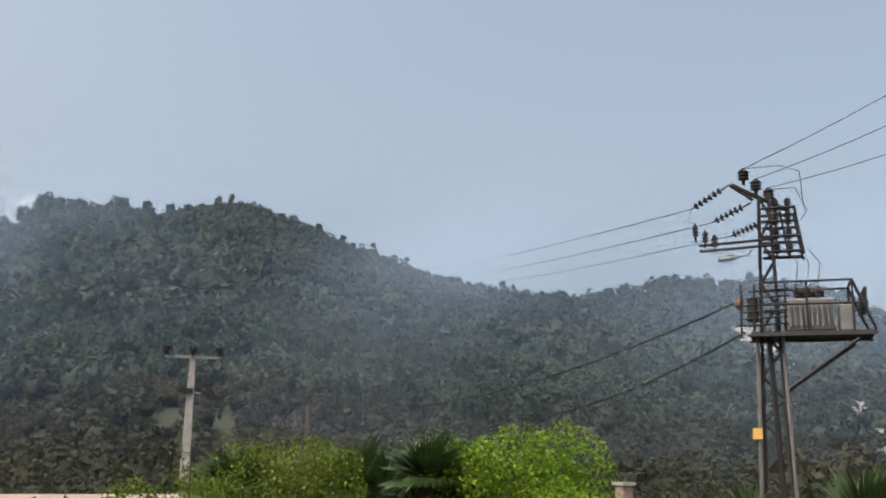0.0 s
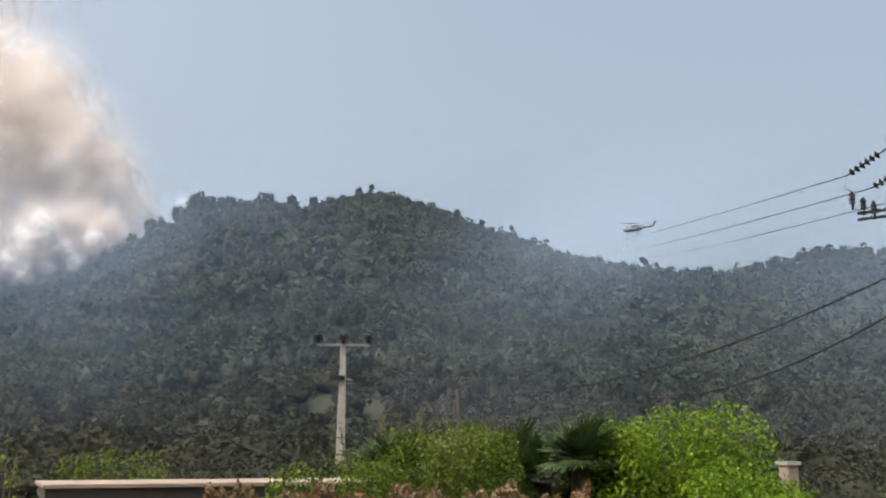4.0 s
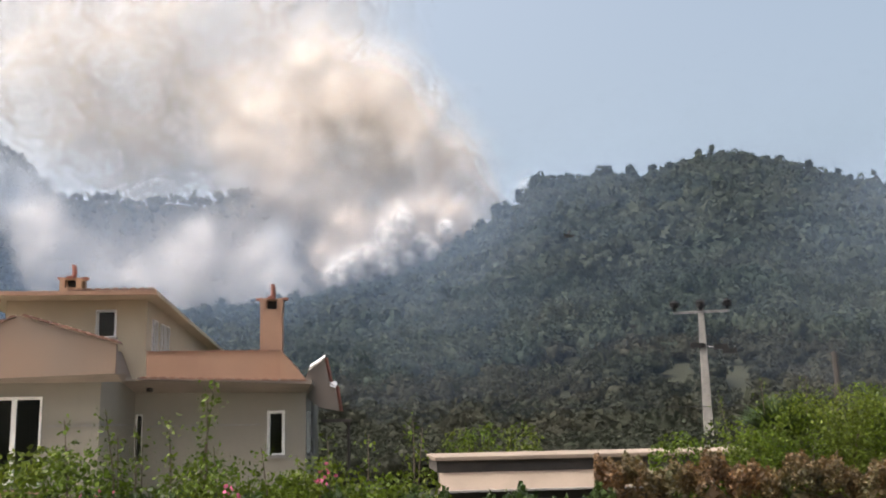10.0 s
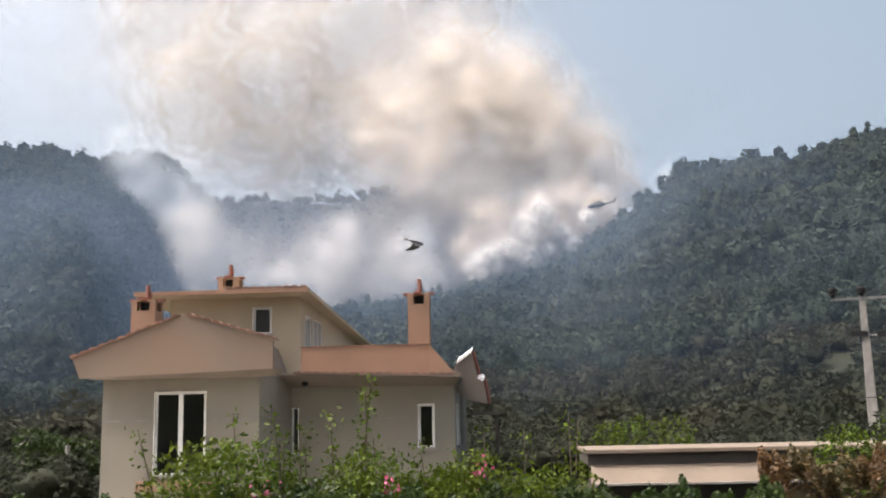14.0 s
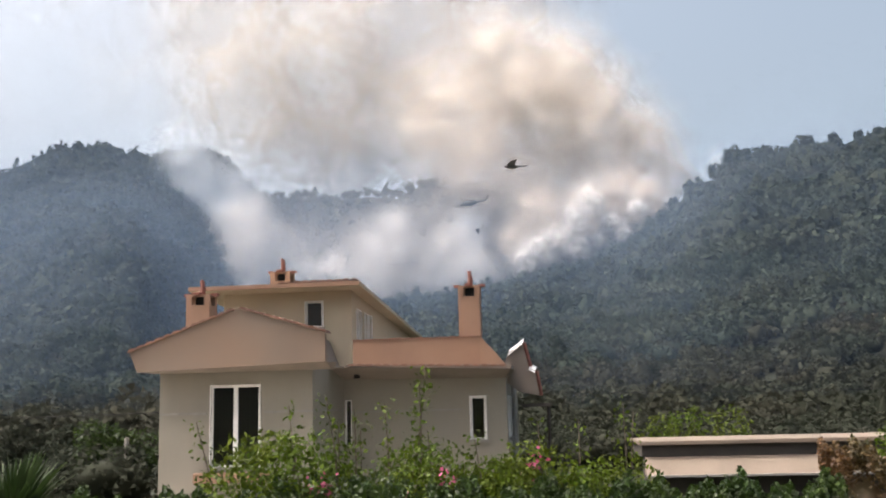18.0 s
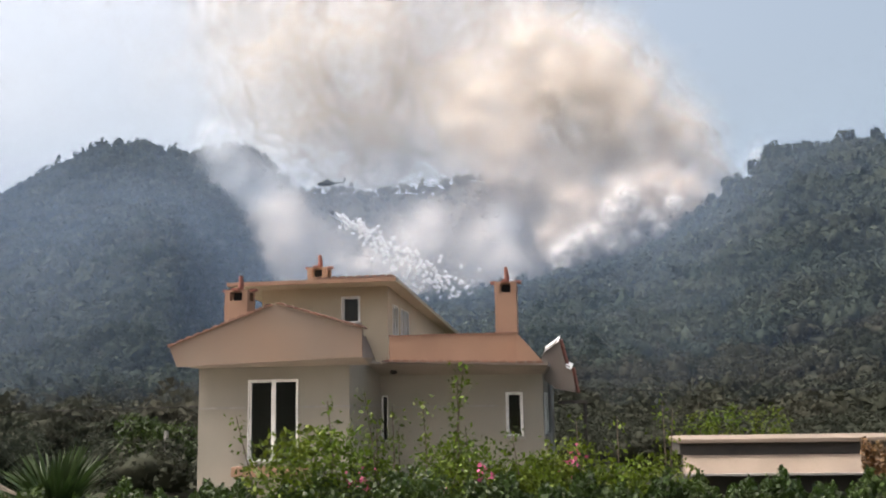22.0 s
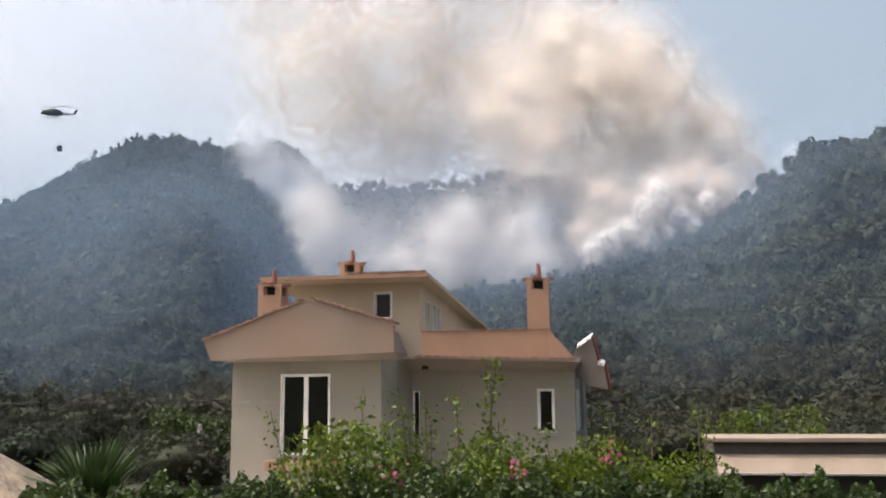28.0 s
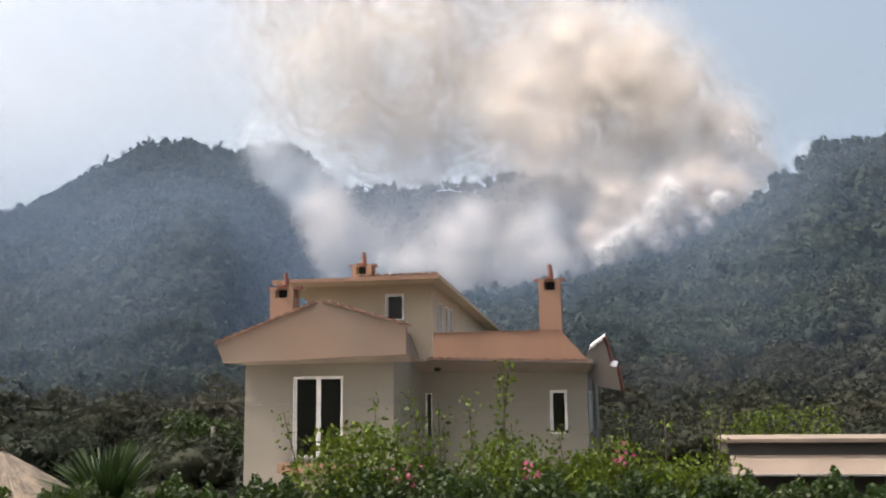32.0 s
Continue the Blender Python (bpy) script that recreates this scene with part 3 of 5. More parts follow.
def build_house():
    h = thing("house", "two-storey cream and terracotta house with overhanging tiled roofs", "house", HOUSE)
    # ground floor, front wing
    main, slit = (-7.64, -6.5, 1.47, 3.29), (-4.97, -4.83, 1.8, 2.9)
    pierced("wall", -8.86, -5.28, 0.0, 3.75, 22.3, 22.55, [main], M_WALL, h, "cream rendered front wall")
    box("wall", -8.86, -8.61, 22.55, 30.0, 0.0, 3.75, M_WALL, h)
    bm = bmesh.new()
    block(bm, 0.0, 2.25, 0.0, 0.25, 0.0, 3.75, Matrix.Translation((-5.28, 22.3, 0)) @ Matrix.Rotation(radians(83), 4, "Z"))
    part("wall", bm, M_WALL, h, "splayed return wall of the front wing")
    bm = bmesh.new()
    block(bm, 0.0, 2.1, -0.03, 0.0, 2.655, 2.70, Matrix.Translation((-5.28, 22.3, 0)) @ Matrix.Rotation(radians(83), 4, "Z"))
    part("string_course", bm, M_CONC, h)
    box("wall", -5.55, -5.3, 24.75, 30.0, 0.0, 3.75, M_WALL, h)
    box("floor_slab", -8.61, -5.56, 22.55, 30.0, 0.0, 0.9, M_CONC, h)
    box("wall", -8.61, -5.56, 29.8, 30.0, 0.9, 3.75, M_WALL, h)
    window(h, *main, 22.3, 2)
    for x0, x1 in ((-8.86, -7.74), (-6.4, -5.28)):
        box("string_course", x0, x1, 22.27, 22.3, 2.655, 2.70, M_CONC, h, "thin grey string course")
    # set-back right wing
    small = (-1.87, -1.50, 1.89, 2.92)
    pierced("wall", -5.25, -0.98, 0.0, 3.62, 24.5, 24.75, [slit, small], M_WALL, h, "cream rendered side wing")
    side = (25.25, 26.0, 1.9, 2.9)
    turn = Matrix.Translation((-0.98, 0, 0)) @ Matrix.Rotation(radians(90), 4, "Z")
    sw = pierced("wall", 24.75, 34.0, 0.0, 3.62, 0.0, 0.25, [side, (27.4, 28.2, 1.9, 2.9)], M_WALL, h)
    sw.matrix_basis = turn
    window(h, *side, 0.0, 1, turn)
    window(h, 27.4, 28.2, 1.9, 2.9, 0.0, 1, turn)
    box("wall", -4.66, -1.23, 33.75, 34.0, 0.0, 3.62, M_WALL, h)
    window(h, *slit, 24.5, t=0.018)
    window(h, *small, 24.5, t=0.045)
    box("string_course", -4.7, -2.05, 24.47, 24.5, 2.60, 2.64, M_CONC, h)
    bar("drainpipe", [(-0.88, 26.6, 0.0), (-0.88, 26.6, 3.4)], 0.05, M_CONC, h, "beige drainpipe", n=8)
    bar("lamp", [(-4.6, 24.1, 3.43), (-4.6, 24.1, 3.57)], 0.08, M_DARK, h, "small dark eave lamp", n=8)
    # upper storey
    upper = (-6.35, -5.88, 4.88, 5.57)
    pierced("wall", -8.6, -5.1, 3.5, 5.86, 26.0, 26.25, [upper], M_UPWALL, h, "pale yellow upper storey")
    turn2 = Matrix.Translation((-5.1, 0, 0)) @ Matrix.Rotation(radians(90), 4, "Z")
    ups = [(26.7, 27.3, 4.3, 5.38), (27.9, 28.35, 4.3, 5.38), (28.6, 29.0, 4.3, 5.38)]
    uw = pierced("wall", 26.25, 37.0, 3.5, 5.46, 0.0, 0.25, ups, M_UPWALL, h)
    uw.matrix_basis = turn2
    for o in ups:
        window(h, *o, 0.0, 1, turn2)
    box("wall", -8.6, -8.35, 26.25, 37.0, 3.5, 5.40, M_UPWALL, h)
    box("wall", -8.35, -5.35, 36.75, 37.0, 3.5, 5.40, M_UPWALL, h)
    bm = bmesh.new()
    q = [bm.verts.new((x, y, z)) for x in (-5.35, -5.1) for y, z in ((26.25, 5.46), (37.0, 5.46), (35.5, 5.455), (26.25, 5.83))]
    for f in ((0, 1, 2, 3), (7, 6, 5, 4), (0, 4, 5, 1), (1, 5, 6, 2), (2, 6, 7, 3), (3, 7, 4, 0)):
        bm.faces.new([q[i] for i in f])
    part("wall_head", bm, M_UPWALL, h)
    box("terrace_slab", -8.6, -1.3, 26.0, 33.7, 3.62, 3.70, M_CONC, h)
    window(h, *upper, 26.0)
    box("ledge", -7.95, -6.2, 22.0, 22.3, 1.14, 1.36, M_ORANGE, h, "terracotta ledge under the window", 0.02)
    # front gable: fascia, coved soffit, roof body with tile ends up both rakes
    prism("gable_fascia", ((-9.26, 4.08), (-6.79, 4.97), (-4.8, 4.37), (-4.8, 3.74), (-9.08, 3.62)), 21.5, 21.64, M_FASCIA, h, "tan rendered gable fascia")
    prism("roof", ((-9.3, 3.98), (-6.79, 4.9), (-5.7, 4.5), (-5.4, 3.76), (-9.1, 3.7)), 21.64, 26.0, M_SOFFIT, h, "rendered roof body")
    bm = bmesh.new()
    q = [bm.verts.new(p) for p in ((-9.08, 21.5, 3.62), (-4.8, 21.5, 3.74), (-4.8, 22.28, 3.60), (-8.86, 22.28, 3.60), (-9.08, 21.64, 3.70), (-4.8, 21.64, 3.76), (-4.7, 22.29, 3.75), (-8.9, 22.29, 3.75))]
    for f in ((0, 1, 2, 3), (4, 7, 6, 5), (0, 4, 5, 1), (1, 5, 6, 2), (2, 6, 7, 3), (3, 7, 4, 0)):
        bm.faces.new([q[i] for i in f])
    part("coved_soffit", bm, M_SOFFIT, h, "sloping rendered soffit")
    tile_row(h, (-9.3, 21.45, 4.06), (-6.85, 21.45, 4.95), 12, 0.21, 0.055, 0.5)
    tile_row(h, (-6.75, 21.45, 4.97), (-4.76, 21.45, 4.37), 10, 0.21, 0.055, 0.5)
    # right wing: eave slab with cove, tile ends, parapet
    prism("eave_slab", ((-4.75, 3.68), (-0.8, 3.53), (-0.8, 3.63), (-4.75, 3.74)), 23.4, 34.0, M_SOFFIT, h, "rendered eave slab")
    bm = bmesh.new()
    q = [bm.verts.new(p) for p in ((-5.2, 23.42, 3.68), (-0.82, 23.42, 3.52), (-1.0, 24.49, 3.36), (-5.2, 24.49, 3.42), (-5.2, 24.49, 3.66), (-1.0, 24.49, 3.54))]
    for f in ((0, 1, 2, 3), (0, 4, 5, 1), (3, 2, 5, 4), (1, 5, 2), (0, 3, 4)):
        bm.faces.new([q[i] for i in f])
    part("coved_soffit", bm, M_SOFFIT, h)
    bm = bmesh.new()
    q = [bm.verts.new(p) for p in ((-0.82, 23.42, 3.52), (-0.82, 33.9, 3.52), (-0.97, 33.9, 3.3), (-0.97, 24.5, 3.36), (-0.97, 33.9, 3.53), (-0.97, 24.5, 3.53))]
    for f in ((0, 1, 2, 3), (1, 0, 5, 4), (2, 4, 5, 3), (0, 3, 5), (1, 4, 2)):
        bm.faces.new([q[i] for i in f])
    part("coved_soffit", bm, M_SOFFIT, h)
    tile_row(h, (-4.7, 23.38, 3.71), (-0.9, 23.38, 3.59), 18, 0.2, 0.05, 0.4)
    box("parapet", -4.72, -1.55, 24.2, 24.38, 3.68, 4.36, M_ORANGE, h, "terracotta terrace parapet")
    box("parapet", -1.73, -1.55, 24.38, 33.0, 3.62, 4.355, M_ORANGE, h)
    prism("hip_wing", ((-1.548, 3.66), (-1.548, 4.35), (-0.9, 3.60)), 23.75, 24.6, M_ORANGE, h, "sloping terracotta end of the parapet")
    box("coping", -4.74, -1.53, 24.18, 24.4, 4.36, 4.385, M_TILE, h, "thin clay coping")
    # stepped gable ends over the side wing, with sunlit white caps
    face = ((-1.06, 3.66), (-0.94, 3.99), (-0.57, 4.26), (-0.42, 3.61), (-0.28, 3.54), (-0.18, 2.91), (-0.69, 3.02), (-1.24, 3.45))
    g = prism("stepped_gable", face, 25.3, 25.75, M_SOFFIT, h, "rendered stepped gable end")
    for (xa, za), (xb, zb), t in ((face[1], face[2], 0.10), (face[3], face[4], 0.10)):
        bm = bmesh.new()
        q = [bm.verts.new(p) for p in ((xa, 25.22, za - 0.06), (xb, 25.22, zb - 0.06), (xb + 0.05, 25.62, zb + t), (xa + 0.03, 25.62, za + t), (xa, 25.75, za), (xb, 25.75, zb))]
        for f in ((0, 1, 2, 3), (3, 2, 5, 4), (0, 4, 5, 1), (0, 3, 4), (1, 5, 2)):
            bm.faces.new([q[i] for i in f])
        part("cap", bm, M_WHITE, g, "bright white sloping cap")
    for (xa, za), (xb, zb) in ((face[2], face[3]), (face[4], face[5])):
        bar("edge_tile", [(xa + 0.05, 25.5, za), (xb + 0.05, 25.5, zb)], 0.045, M_REDCLAY, g, "dark clay edging", n=5)
    # upper roof: thin slab, fascia tiles
    bm = bmesh.new()
    q = [bm.verts.new(p) for p in ((-9.3, 25.2, 5.86), (-4.73, 25.2, 5.88), (-4.73, 40.0, 5.26), (-9.3, 40.0, 5.24), (-9.3, 25.2, 5.97), (-4.73, 25.2, 5.99), (-4.73, 40.0, 5.38), (-9.3, 40.0, 5.36))]
    for f in ((0, 3, 2, 1), (4, 5, 6, 7), (0, 1, 5, 4), (1, 2, 6, 5), (2, 3, 7, 6), (3, 0, 4, 7)):
        bm.faces.new([q[i] for i in f])
    part("upper_roof", bm, M_UPWALL, h, "overhanging upper eave slab")
    box("fascia", -9.3, -4.73, 25.15, 25.197, 5.87, 5.975, M_ORANGE, h, "terracotta painted eave fascia")
    tile_row(h, (-6.9, 25.16, 5.985), (-4.75, 25.16, 5.995), 10, 0.2, 0.06, 0.5)
    # timber porch beside the house
    box("porch_roof", -0.75, 0.15, 30.0, 33.0, 2.62, 2.72, M_BROWN, h, "dark porch roof")
    for y in (30.1, 32.8):
        bar("porch_post", [(0.05, y, 0), (0.05, y, 2.62)], 0.06, M_BROWN, h)
    return h


house = build_house()
# pale sheet added out of sight behind the hedge, to bounce sunlight onto the walls
tagged(put("pavement", fast_mesh("pavement", [(-16, 12, 0.02), (-1.2, 12, 0.02), (-1.2, 24.4, 0.02), (-16, 24.4, 0.02)], [(0, 1, 2, 3)], 4), M_BOUNCE, m=HOUSE), "pale unseen sheet added to bounce light onto the house", "pavement", kind="structure")


def chimney(x, y, z0, z1, w, label):
    c = thing("chimney", label, "chimney", HOUSE @ Matrix.Translation((x, y, 0)))
    box("shaft", -w / 2, w / 2, -w / 2, w / 2, z0, z1, M_ORANGE, c)
    for sx in (-1, 1):
        for sy in (-1, 1):
            box("pillar", sx * w * 0.38 - 0.07, sx * w * 0.38 + 0.07, sy * w * 0.38 - 0.07, sy * w * 0.38 + 0.07, z1, z1 + 0.22, M_ORANGE, c)
    box("core", -w * 0.2, w * 0.2, -w * 0.2, w * 0.2, z1, z1 + 0.22, M_DARK, c, "dark flue block between the pillars")
    box("cap", -w * 0.5, w * 0.5, -w * 0.5, w * 0.5, z1 + 0.22, z1 + 0.27, M_ORANGE, c)
    for k in range(4):
        s = pose(0, 0, z1 + 0.25, 0, 0, 90 * k)
        q = bmesh.new()
        block(q, w * 0.42, w * 0.72, -0.09, 0.09, 0, 0.06, s)
        part("corner_tile", q, M_REDCLAY, c)
    bar("finial", [(0, 0, z1 + 0.27), (0.03, 0, z1 + 0.45), (0, 0, z1 + 0.66)], 0.085, M_REDCLAY, c, "clay finial", r1=0.05)
    return c


chimney(-1.83, 24.8, 3.7, 5.4, 0.54, "terracotta rendered chimney with a tiled cap beside the terrace")
chimney(-7.42, 27.6, 5.9, 6.35, 0.56, "short terracotta chimney on the upper roof")
chimney(-8.58, 24.2, 4.0, 5.35, 0.6, "terracotta chimney behind the front gable")


def build_shed():
    s = thing("garden_shed", "low flat-roofed shed with beige boards behind the hedge", "shed", HOUSE)
    box("roof", 1.73, 9.2, 19.9, 22.0, 1.855, 1.935, M_BEIGE, s, "beige roof edge", 0.01)
    box("beam", 1.78, 9.15, 20.02, 21.9, 1.64, 1.855, M_BROWN, s, "dark brown beam under the roof")
    bm = bmesh.new()
    q = [bm.verts.new(p) for p in ((1.82, 19.62, 1.30), (9.1, 19.62, 1.30), (9.1, 20.0, 1.63), (1.82, 20.0, 1.63), (1.82, 20.05, 1.30), (9.1, 20.05, 1.30))]
    for f in ((0, 1, 2, 3), (0, 4, 5, 1), (3, 2, 5, 4), (0, 3, 4), (1, 5, 2)):
        bm.faces.new([q[i] for i in f])
    part("awning", bm, M_BEIGE, s, "pale sloping awning board")
    box("awning_lip", 1.8, 9.12, 19.58, 19.64, 1.27, 1.31, M_CONC, s)
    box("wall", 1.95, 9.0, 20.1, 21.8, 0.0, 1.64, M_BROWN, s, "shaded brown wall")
    for x in (2.0, 5.5, 9.0):
        box("post", x - 0.05, x + 0.05, 19.85, 19.95, 0, 1.3, M_BROWN, s)


build_shed()


def insulator(name, x, y, z, parent, r=0.1, h=0.3):
    """A pin insulator: stem and three dark sheds."""
    bm = tube(bmesh.new(), [(x, y, z), (x, y, z + h)], r * 0.35, n=6)
    for k in range(3):
        tube(bm, [(x, y, z + h * (0.35 + 0.2 * k)), (x, y, z + h * (0.5 + 0.2 * k))], r, r * 0.6, 8)
    return part(name, bm, M_DARK, parent, "dark ceramic insulator")


POLE = Matrix.Translation((12.5, 42.8, 0)) @ Matrix.Rotation(radians(-17), 4, "Z")


def build_pole():
    p = thing("power_pole", "grey power pole with a crossarm and three dark insulators", "pole", POLE)
    bm = bmesh.new()
    for x in (-1, 1):
        tube(bm, [(x * 0.2, 0, 0), (x * 0.09, 0, 7.2)], 0.05, 0.04, 6)
    block(bm, -0.12, 0.12, -0.02, 0.02, 0.0, 7.0)
    part("shaft", bm, M_CONC, p)
    for k in range(14):
        z = 0.5 + k * 0.48
        box("rung", -0.2 + k * 0.008, 0.2 - k * 0.008, -0.05, 0.05, z, z + 0.1, M_CONC, p)
    box("crossarm", -1.2, 1.2, -0.07, 0.07, 7.02, 7.12, M_STEEL, p)
    for x in (-1.13, 0, 1.13):
        insulator("insulator", x, 0, 7.12, p, 0.24, 0.5)
    box("bracket", -0.35, 0.1, -0.1, 0.1, 5.5, 5.66, M_DARK, p)
    for x, z in ((-0.25, 5.5), (0.75, 5.42), (1.1, 5.22)):
        box("switch", x - 0.3, x + 0.3, -0.12, 0.12, z, z + 0.2, M_DARK, p, "dark switch gear")
    bar("arm", [(0, 0, 5.58), (1.35, 0, 5.3)], 0.04, M_STEEL, p)


build_pole()

PYLON = Matrix.Translation(polar(-49.0, 30.0)) @ Matrix.Rotation(radians(-49), 4, "Z")


def build_pylon():
    """x runs to the right as seen from the garden, y away from it."""
    p = thing("transformer_pylon", "lattice steel pylon with transformer platform, cables and dark insulators", "pylon", PYLON)
    top = 10.7

    def half(z):
        return 0.40 - 0.024 * z
    for sx in (-1, 1):
        for sy in (-1, 1):
            # the left legs get the darker of the two metals
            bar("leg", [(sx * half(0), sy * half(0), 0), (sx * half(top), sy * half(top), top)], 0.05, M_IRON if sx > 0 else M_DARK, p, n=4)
    n = 16
    for k in range(n):
        z0, z1 = top * k / n, top * (k + 1) / n
        for sy in (-1, 1):
            s = 1 if k % 2 else -1
            bar("brace", [(s * half(z0), sy * half(z0), z0), (-s * half(z1), sy * half(z1), z1)], 0.025, M_IRON, p, n=4)
            bar("brace", [(sy * half(z0), s * half(z0), z0), (sy * half(z1), -s * half(z1), z1)], 0.025, M_IRON, p, n=4)
    # ducts up the shaft
    bar("cable_duct", [(-0.5, -0.4, 0), (-0.36, -0.36, 6.6)], 0.055, M_DUCT, p, "pale cable duct", n=8)
    bar("cable_duct", [(0.2, -0.42, 0), (-0.06, -0.36, 6.6)], 0.075, M_DARK, p, "black cable duct", n=8)
    bar("cable_duct", [(0.52, -0.42, 0), (0.3, -0.36, 6.6)], 0.05, M_DUCT, p, n=8)
    box("warning_plate", -0.62, -0.36, -0.5, -0.47, 3.55, 3.85, M_YELLOW, p, "yellow warning plate")
    # platform with rail, transformer and struts
    box("platform", -0.55, 2.75, -0.72, 0.72, 6.46, 6.54, M_IRON, p, "dark steel platform floor")
    for y in (-0.72, 0.72):
        box("platform_beam", -0.6, 2.8, y - 0.06, y + 0.06, 6.40, 6.46, M_IRON, p)
        bar("strut", [(2.3, y, 6.3), (0.35, y * 0.5, 4.9)], 0.045, M_IRON, p)
        for z, x1 in ((7.95, 2.2), (7.3, 2.6)):
            bar("rail", [(-0.2, y, z), (x1, y, z)], 0.035, M_DARK, p)
        for x in (-0.2, 1.0, 2.2):
            bar("rail_post", [(x, y, 6.54), (x, y, 7.95)], 0.035, M_DARK, p)
        bar("rail_post", [(2.75, y, 6.54), (2.2, y, 7.95)], 0.045, M_DARK, p)
    bar("rail", [(2.2, -0.72, 7.95), (2.2, 0.72, 7.95)], 0.04, M_DARK, p)
    tr = box("transformer", 0.45, 1.75, -0.45, 0.45, 6.56, 7.5, M_GREY, p, "grey transformer tank", 0.05)
    for k in range(9):
        x = 0.52 + k * 0.145
        box("cooling_fin", x, x + 0.05, -0.62, -0.46, 6.7, 7.35, M_GREY, tr)
    for x in (0.75, 1.05, 1.35):
        insulator("bushing", x, 0, 7.5, tr, 0.1, 0.4)
        bar("lead", [(x, 0, 7.9), (x + 0.1, -0.1, 8.6), (x - 0.2, -0.1, 9.0)], 0.012, M_DARK, tr, n=4)
    bar("conservator", [(0.75, 0.1, 7.75), (1.5, 0.1, 7.75)], 0.14, M_DARK, tr, "dark oil drum", n=10)
    box("cabinet", 1.85, 2.25, -0.5, 0.3, 6.56, 7.3, M_GREY, p, "grey switch cabinet", 0.02)
    for k in range(7):
        bar("arrester", [(2.45 + 0.1 * (k % 2), -0.6 + 0.2 * k, 7.1), (2.55, -0.6 + 0.2 * k, 7.75)], 0.05, M_DARK, p, n=6)
    box("lamp_housing", -1.0, -0.7, -0.25, 0.05, 7.28, 7.62, M_RUST, p, "rusty orange lamp housing", 0.12)
    box("gear_box", -0.62, -0.3, -0.25, 0.25, 6.95, 7.6, M_IRON, p)
    for k in range(6):
        z = 6.75 + 0.2 * k
        bar("gear_rail", [(-0.95 + 0.08 * k, -0.35, z), (0.55, -0.42, z + 0.06)], 0.03, M_DARK, p, n=5)
    for x in (-0.8, -0.45, 0.15, 0.4):
        bar("gear_post", [(x, -0.38, 6.4), (x + 0.05, -0.4, 7.95)], 0.035, M_DARK, p, n=5)
    # top gear: switch frame, arms, strings of insulators
    for z in (8.9, 9.35, 9.8, 10.2):
        bar("switch_bar", [(-0.1, -0.45, z), (1.05 - 0.15 * (z - 8.9), -0.45, z)], 0.05, M_DARK, p)
        bar("switch_bar", [(-0.1, 0.45, z), (1.05 - 0.15 * (z - 8.9), 0.45, z)], 0.05, M_DARK, p)
        for x in (0.3, 0.65):
            insulator("switch_insulator", x, -0.4, z, p, 0.11, 0.3)
            insulator("switch_insulator", x, 0.35, z, p, 0.11, 0.3)
    for x, y in ((1.02, -0.45), (1.02, 0.45), (0.6, -0.45)):
        bar("switch_post", [(x, y, 8.8), (x - 0.2, y, 10.25)], 0.04, M_DARK, p)
    bar("top_arm", [(-0.9, 0, 11.1), (-0.2, 0, 10.7), (0.7, 0, 10.2)], 0.07, M_DARK, p)
    bar("top_arm", [(-0.3, 0, 10.6), (-0.95, 0, 11.1)], 0.05, M_DARK, p)
    for x, z in ((-0.55, 11.1), (-0.2, 10.75), (0.15, 10.45)):
        insulator("pin_insulator", x, 0, z, p, 0.18, 0.5)
    for z in (9.1, 9.28):
        bar("lower_arm", [(-1.9, -0.2, z - 0.05), (0.2, -0.2, z + 0.05)], 0.045, M_DARK, p)
    for x, z in ((-2.0, 9.35), (-1.72, 9.15), (-1.45, 9.0)):
        insulator("drop_fuse", x, -0.2, z, p, 0.10, 0.55)
    for (x0, z0), (x1, z1) in (((-0.95, 11.1), (-2.1, 10.4)), ((-0.35, 10.5), (-1.5, 9.95)), ((0.0, 9.9), (-1.0, 9.5))):
        bm = bmesh.new()
        for k in range(6):
            a = Vector((x0, -0.1, z0)).lerp(Vector((x1, -0.1, z1)), 0.25 + 0.12 * k)
            b = Vector((x0, -0.1, z0)).lerp(Vector((x1, -0.1, z1)), 0.31 + 0.12 * k)
            tube(bm, [a, b], 0.13, 0.07, 8)
        tube(bm, [(x0, -0.1, z0), (x1, -0.1, z1)], 0.025, n=5)
        part("insulator_string", bm, M_DARK, p, "string of dark insulator discs")
    # jumper loops
    bar("jumper", [(-0.55, 0, 11.6), (0.5, 0.1, 11.65), (1.05, 0, 11.4), (1.1, 0, 10.3)], 0.012, M_DARK, p, n=4)
    bar("jumper", [(-2.1, -0.1, 10.4), (-2.2, -0.2, 10.0), (-2.0, -0.2, 9.9)], 0.012, M_DARK, p, n=4)
    bar("jumper", [(0.15, 0, 10.9), (0.9, 0, 10.9), (1.2, 0, 10.2), (1.0, 0, 9.9)], 0.012, M_DARK, p, n=4)


build_pylon()


def cable(name, a, b, sag, r, label, dashed=False):
    """A hanging cable from a to b, with a sag in its middle."""
    a, b = Vector(a), Vector(b)
    pts = [a.lerp(b, k / 24) - Vector((0, 0, sag * 4 * (k / 24) * (1 - k / 24))) for k in range(25)]
    return tagged(bar(name, pts, r, M_DARK, n=5), label, "cable", "overhead cables")


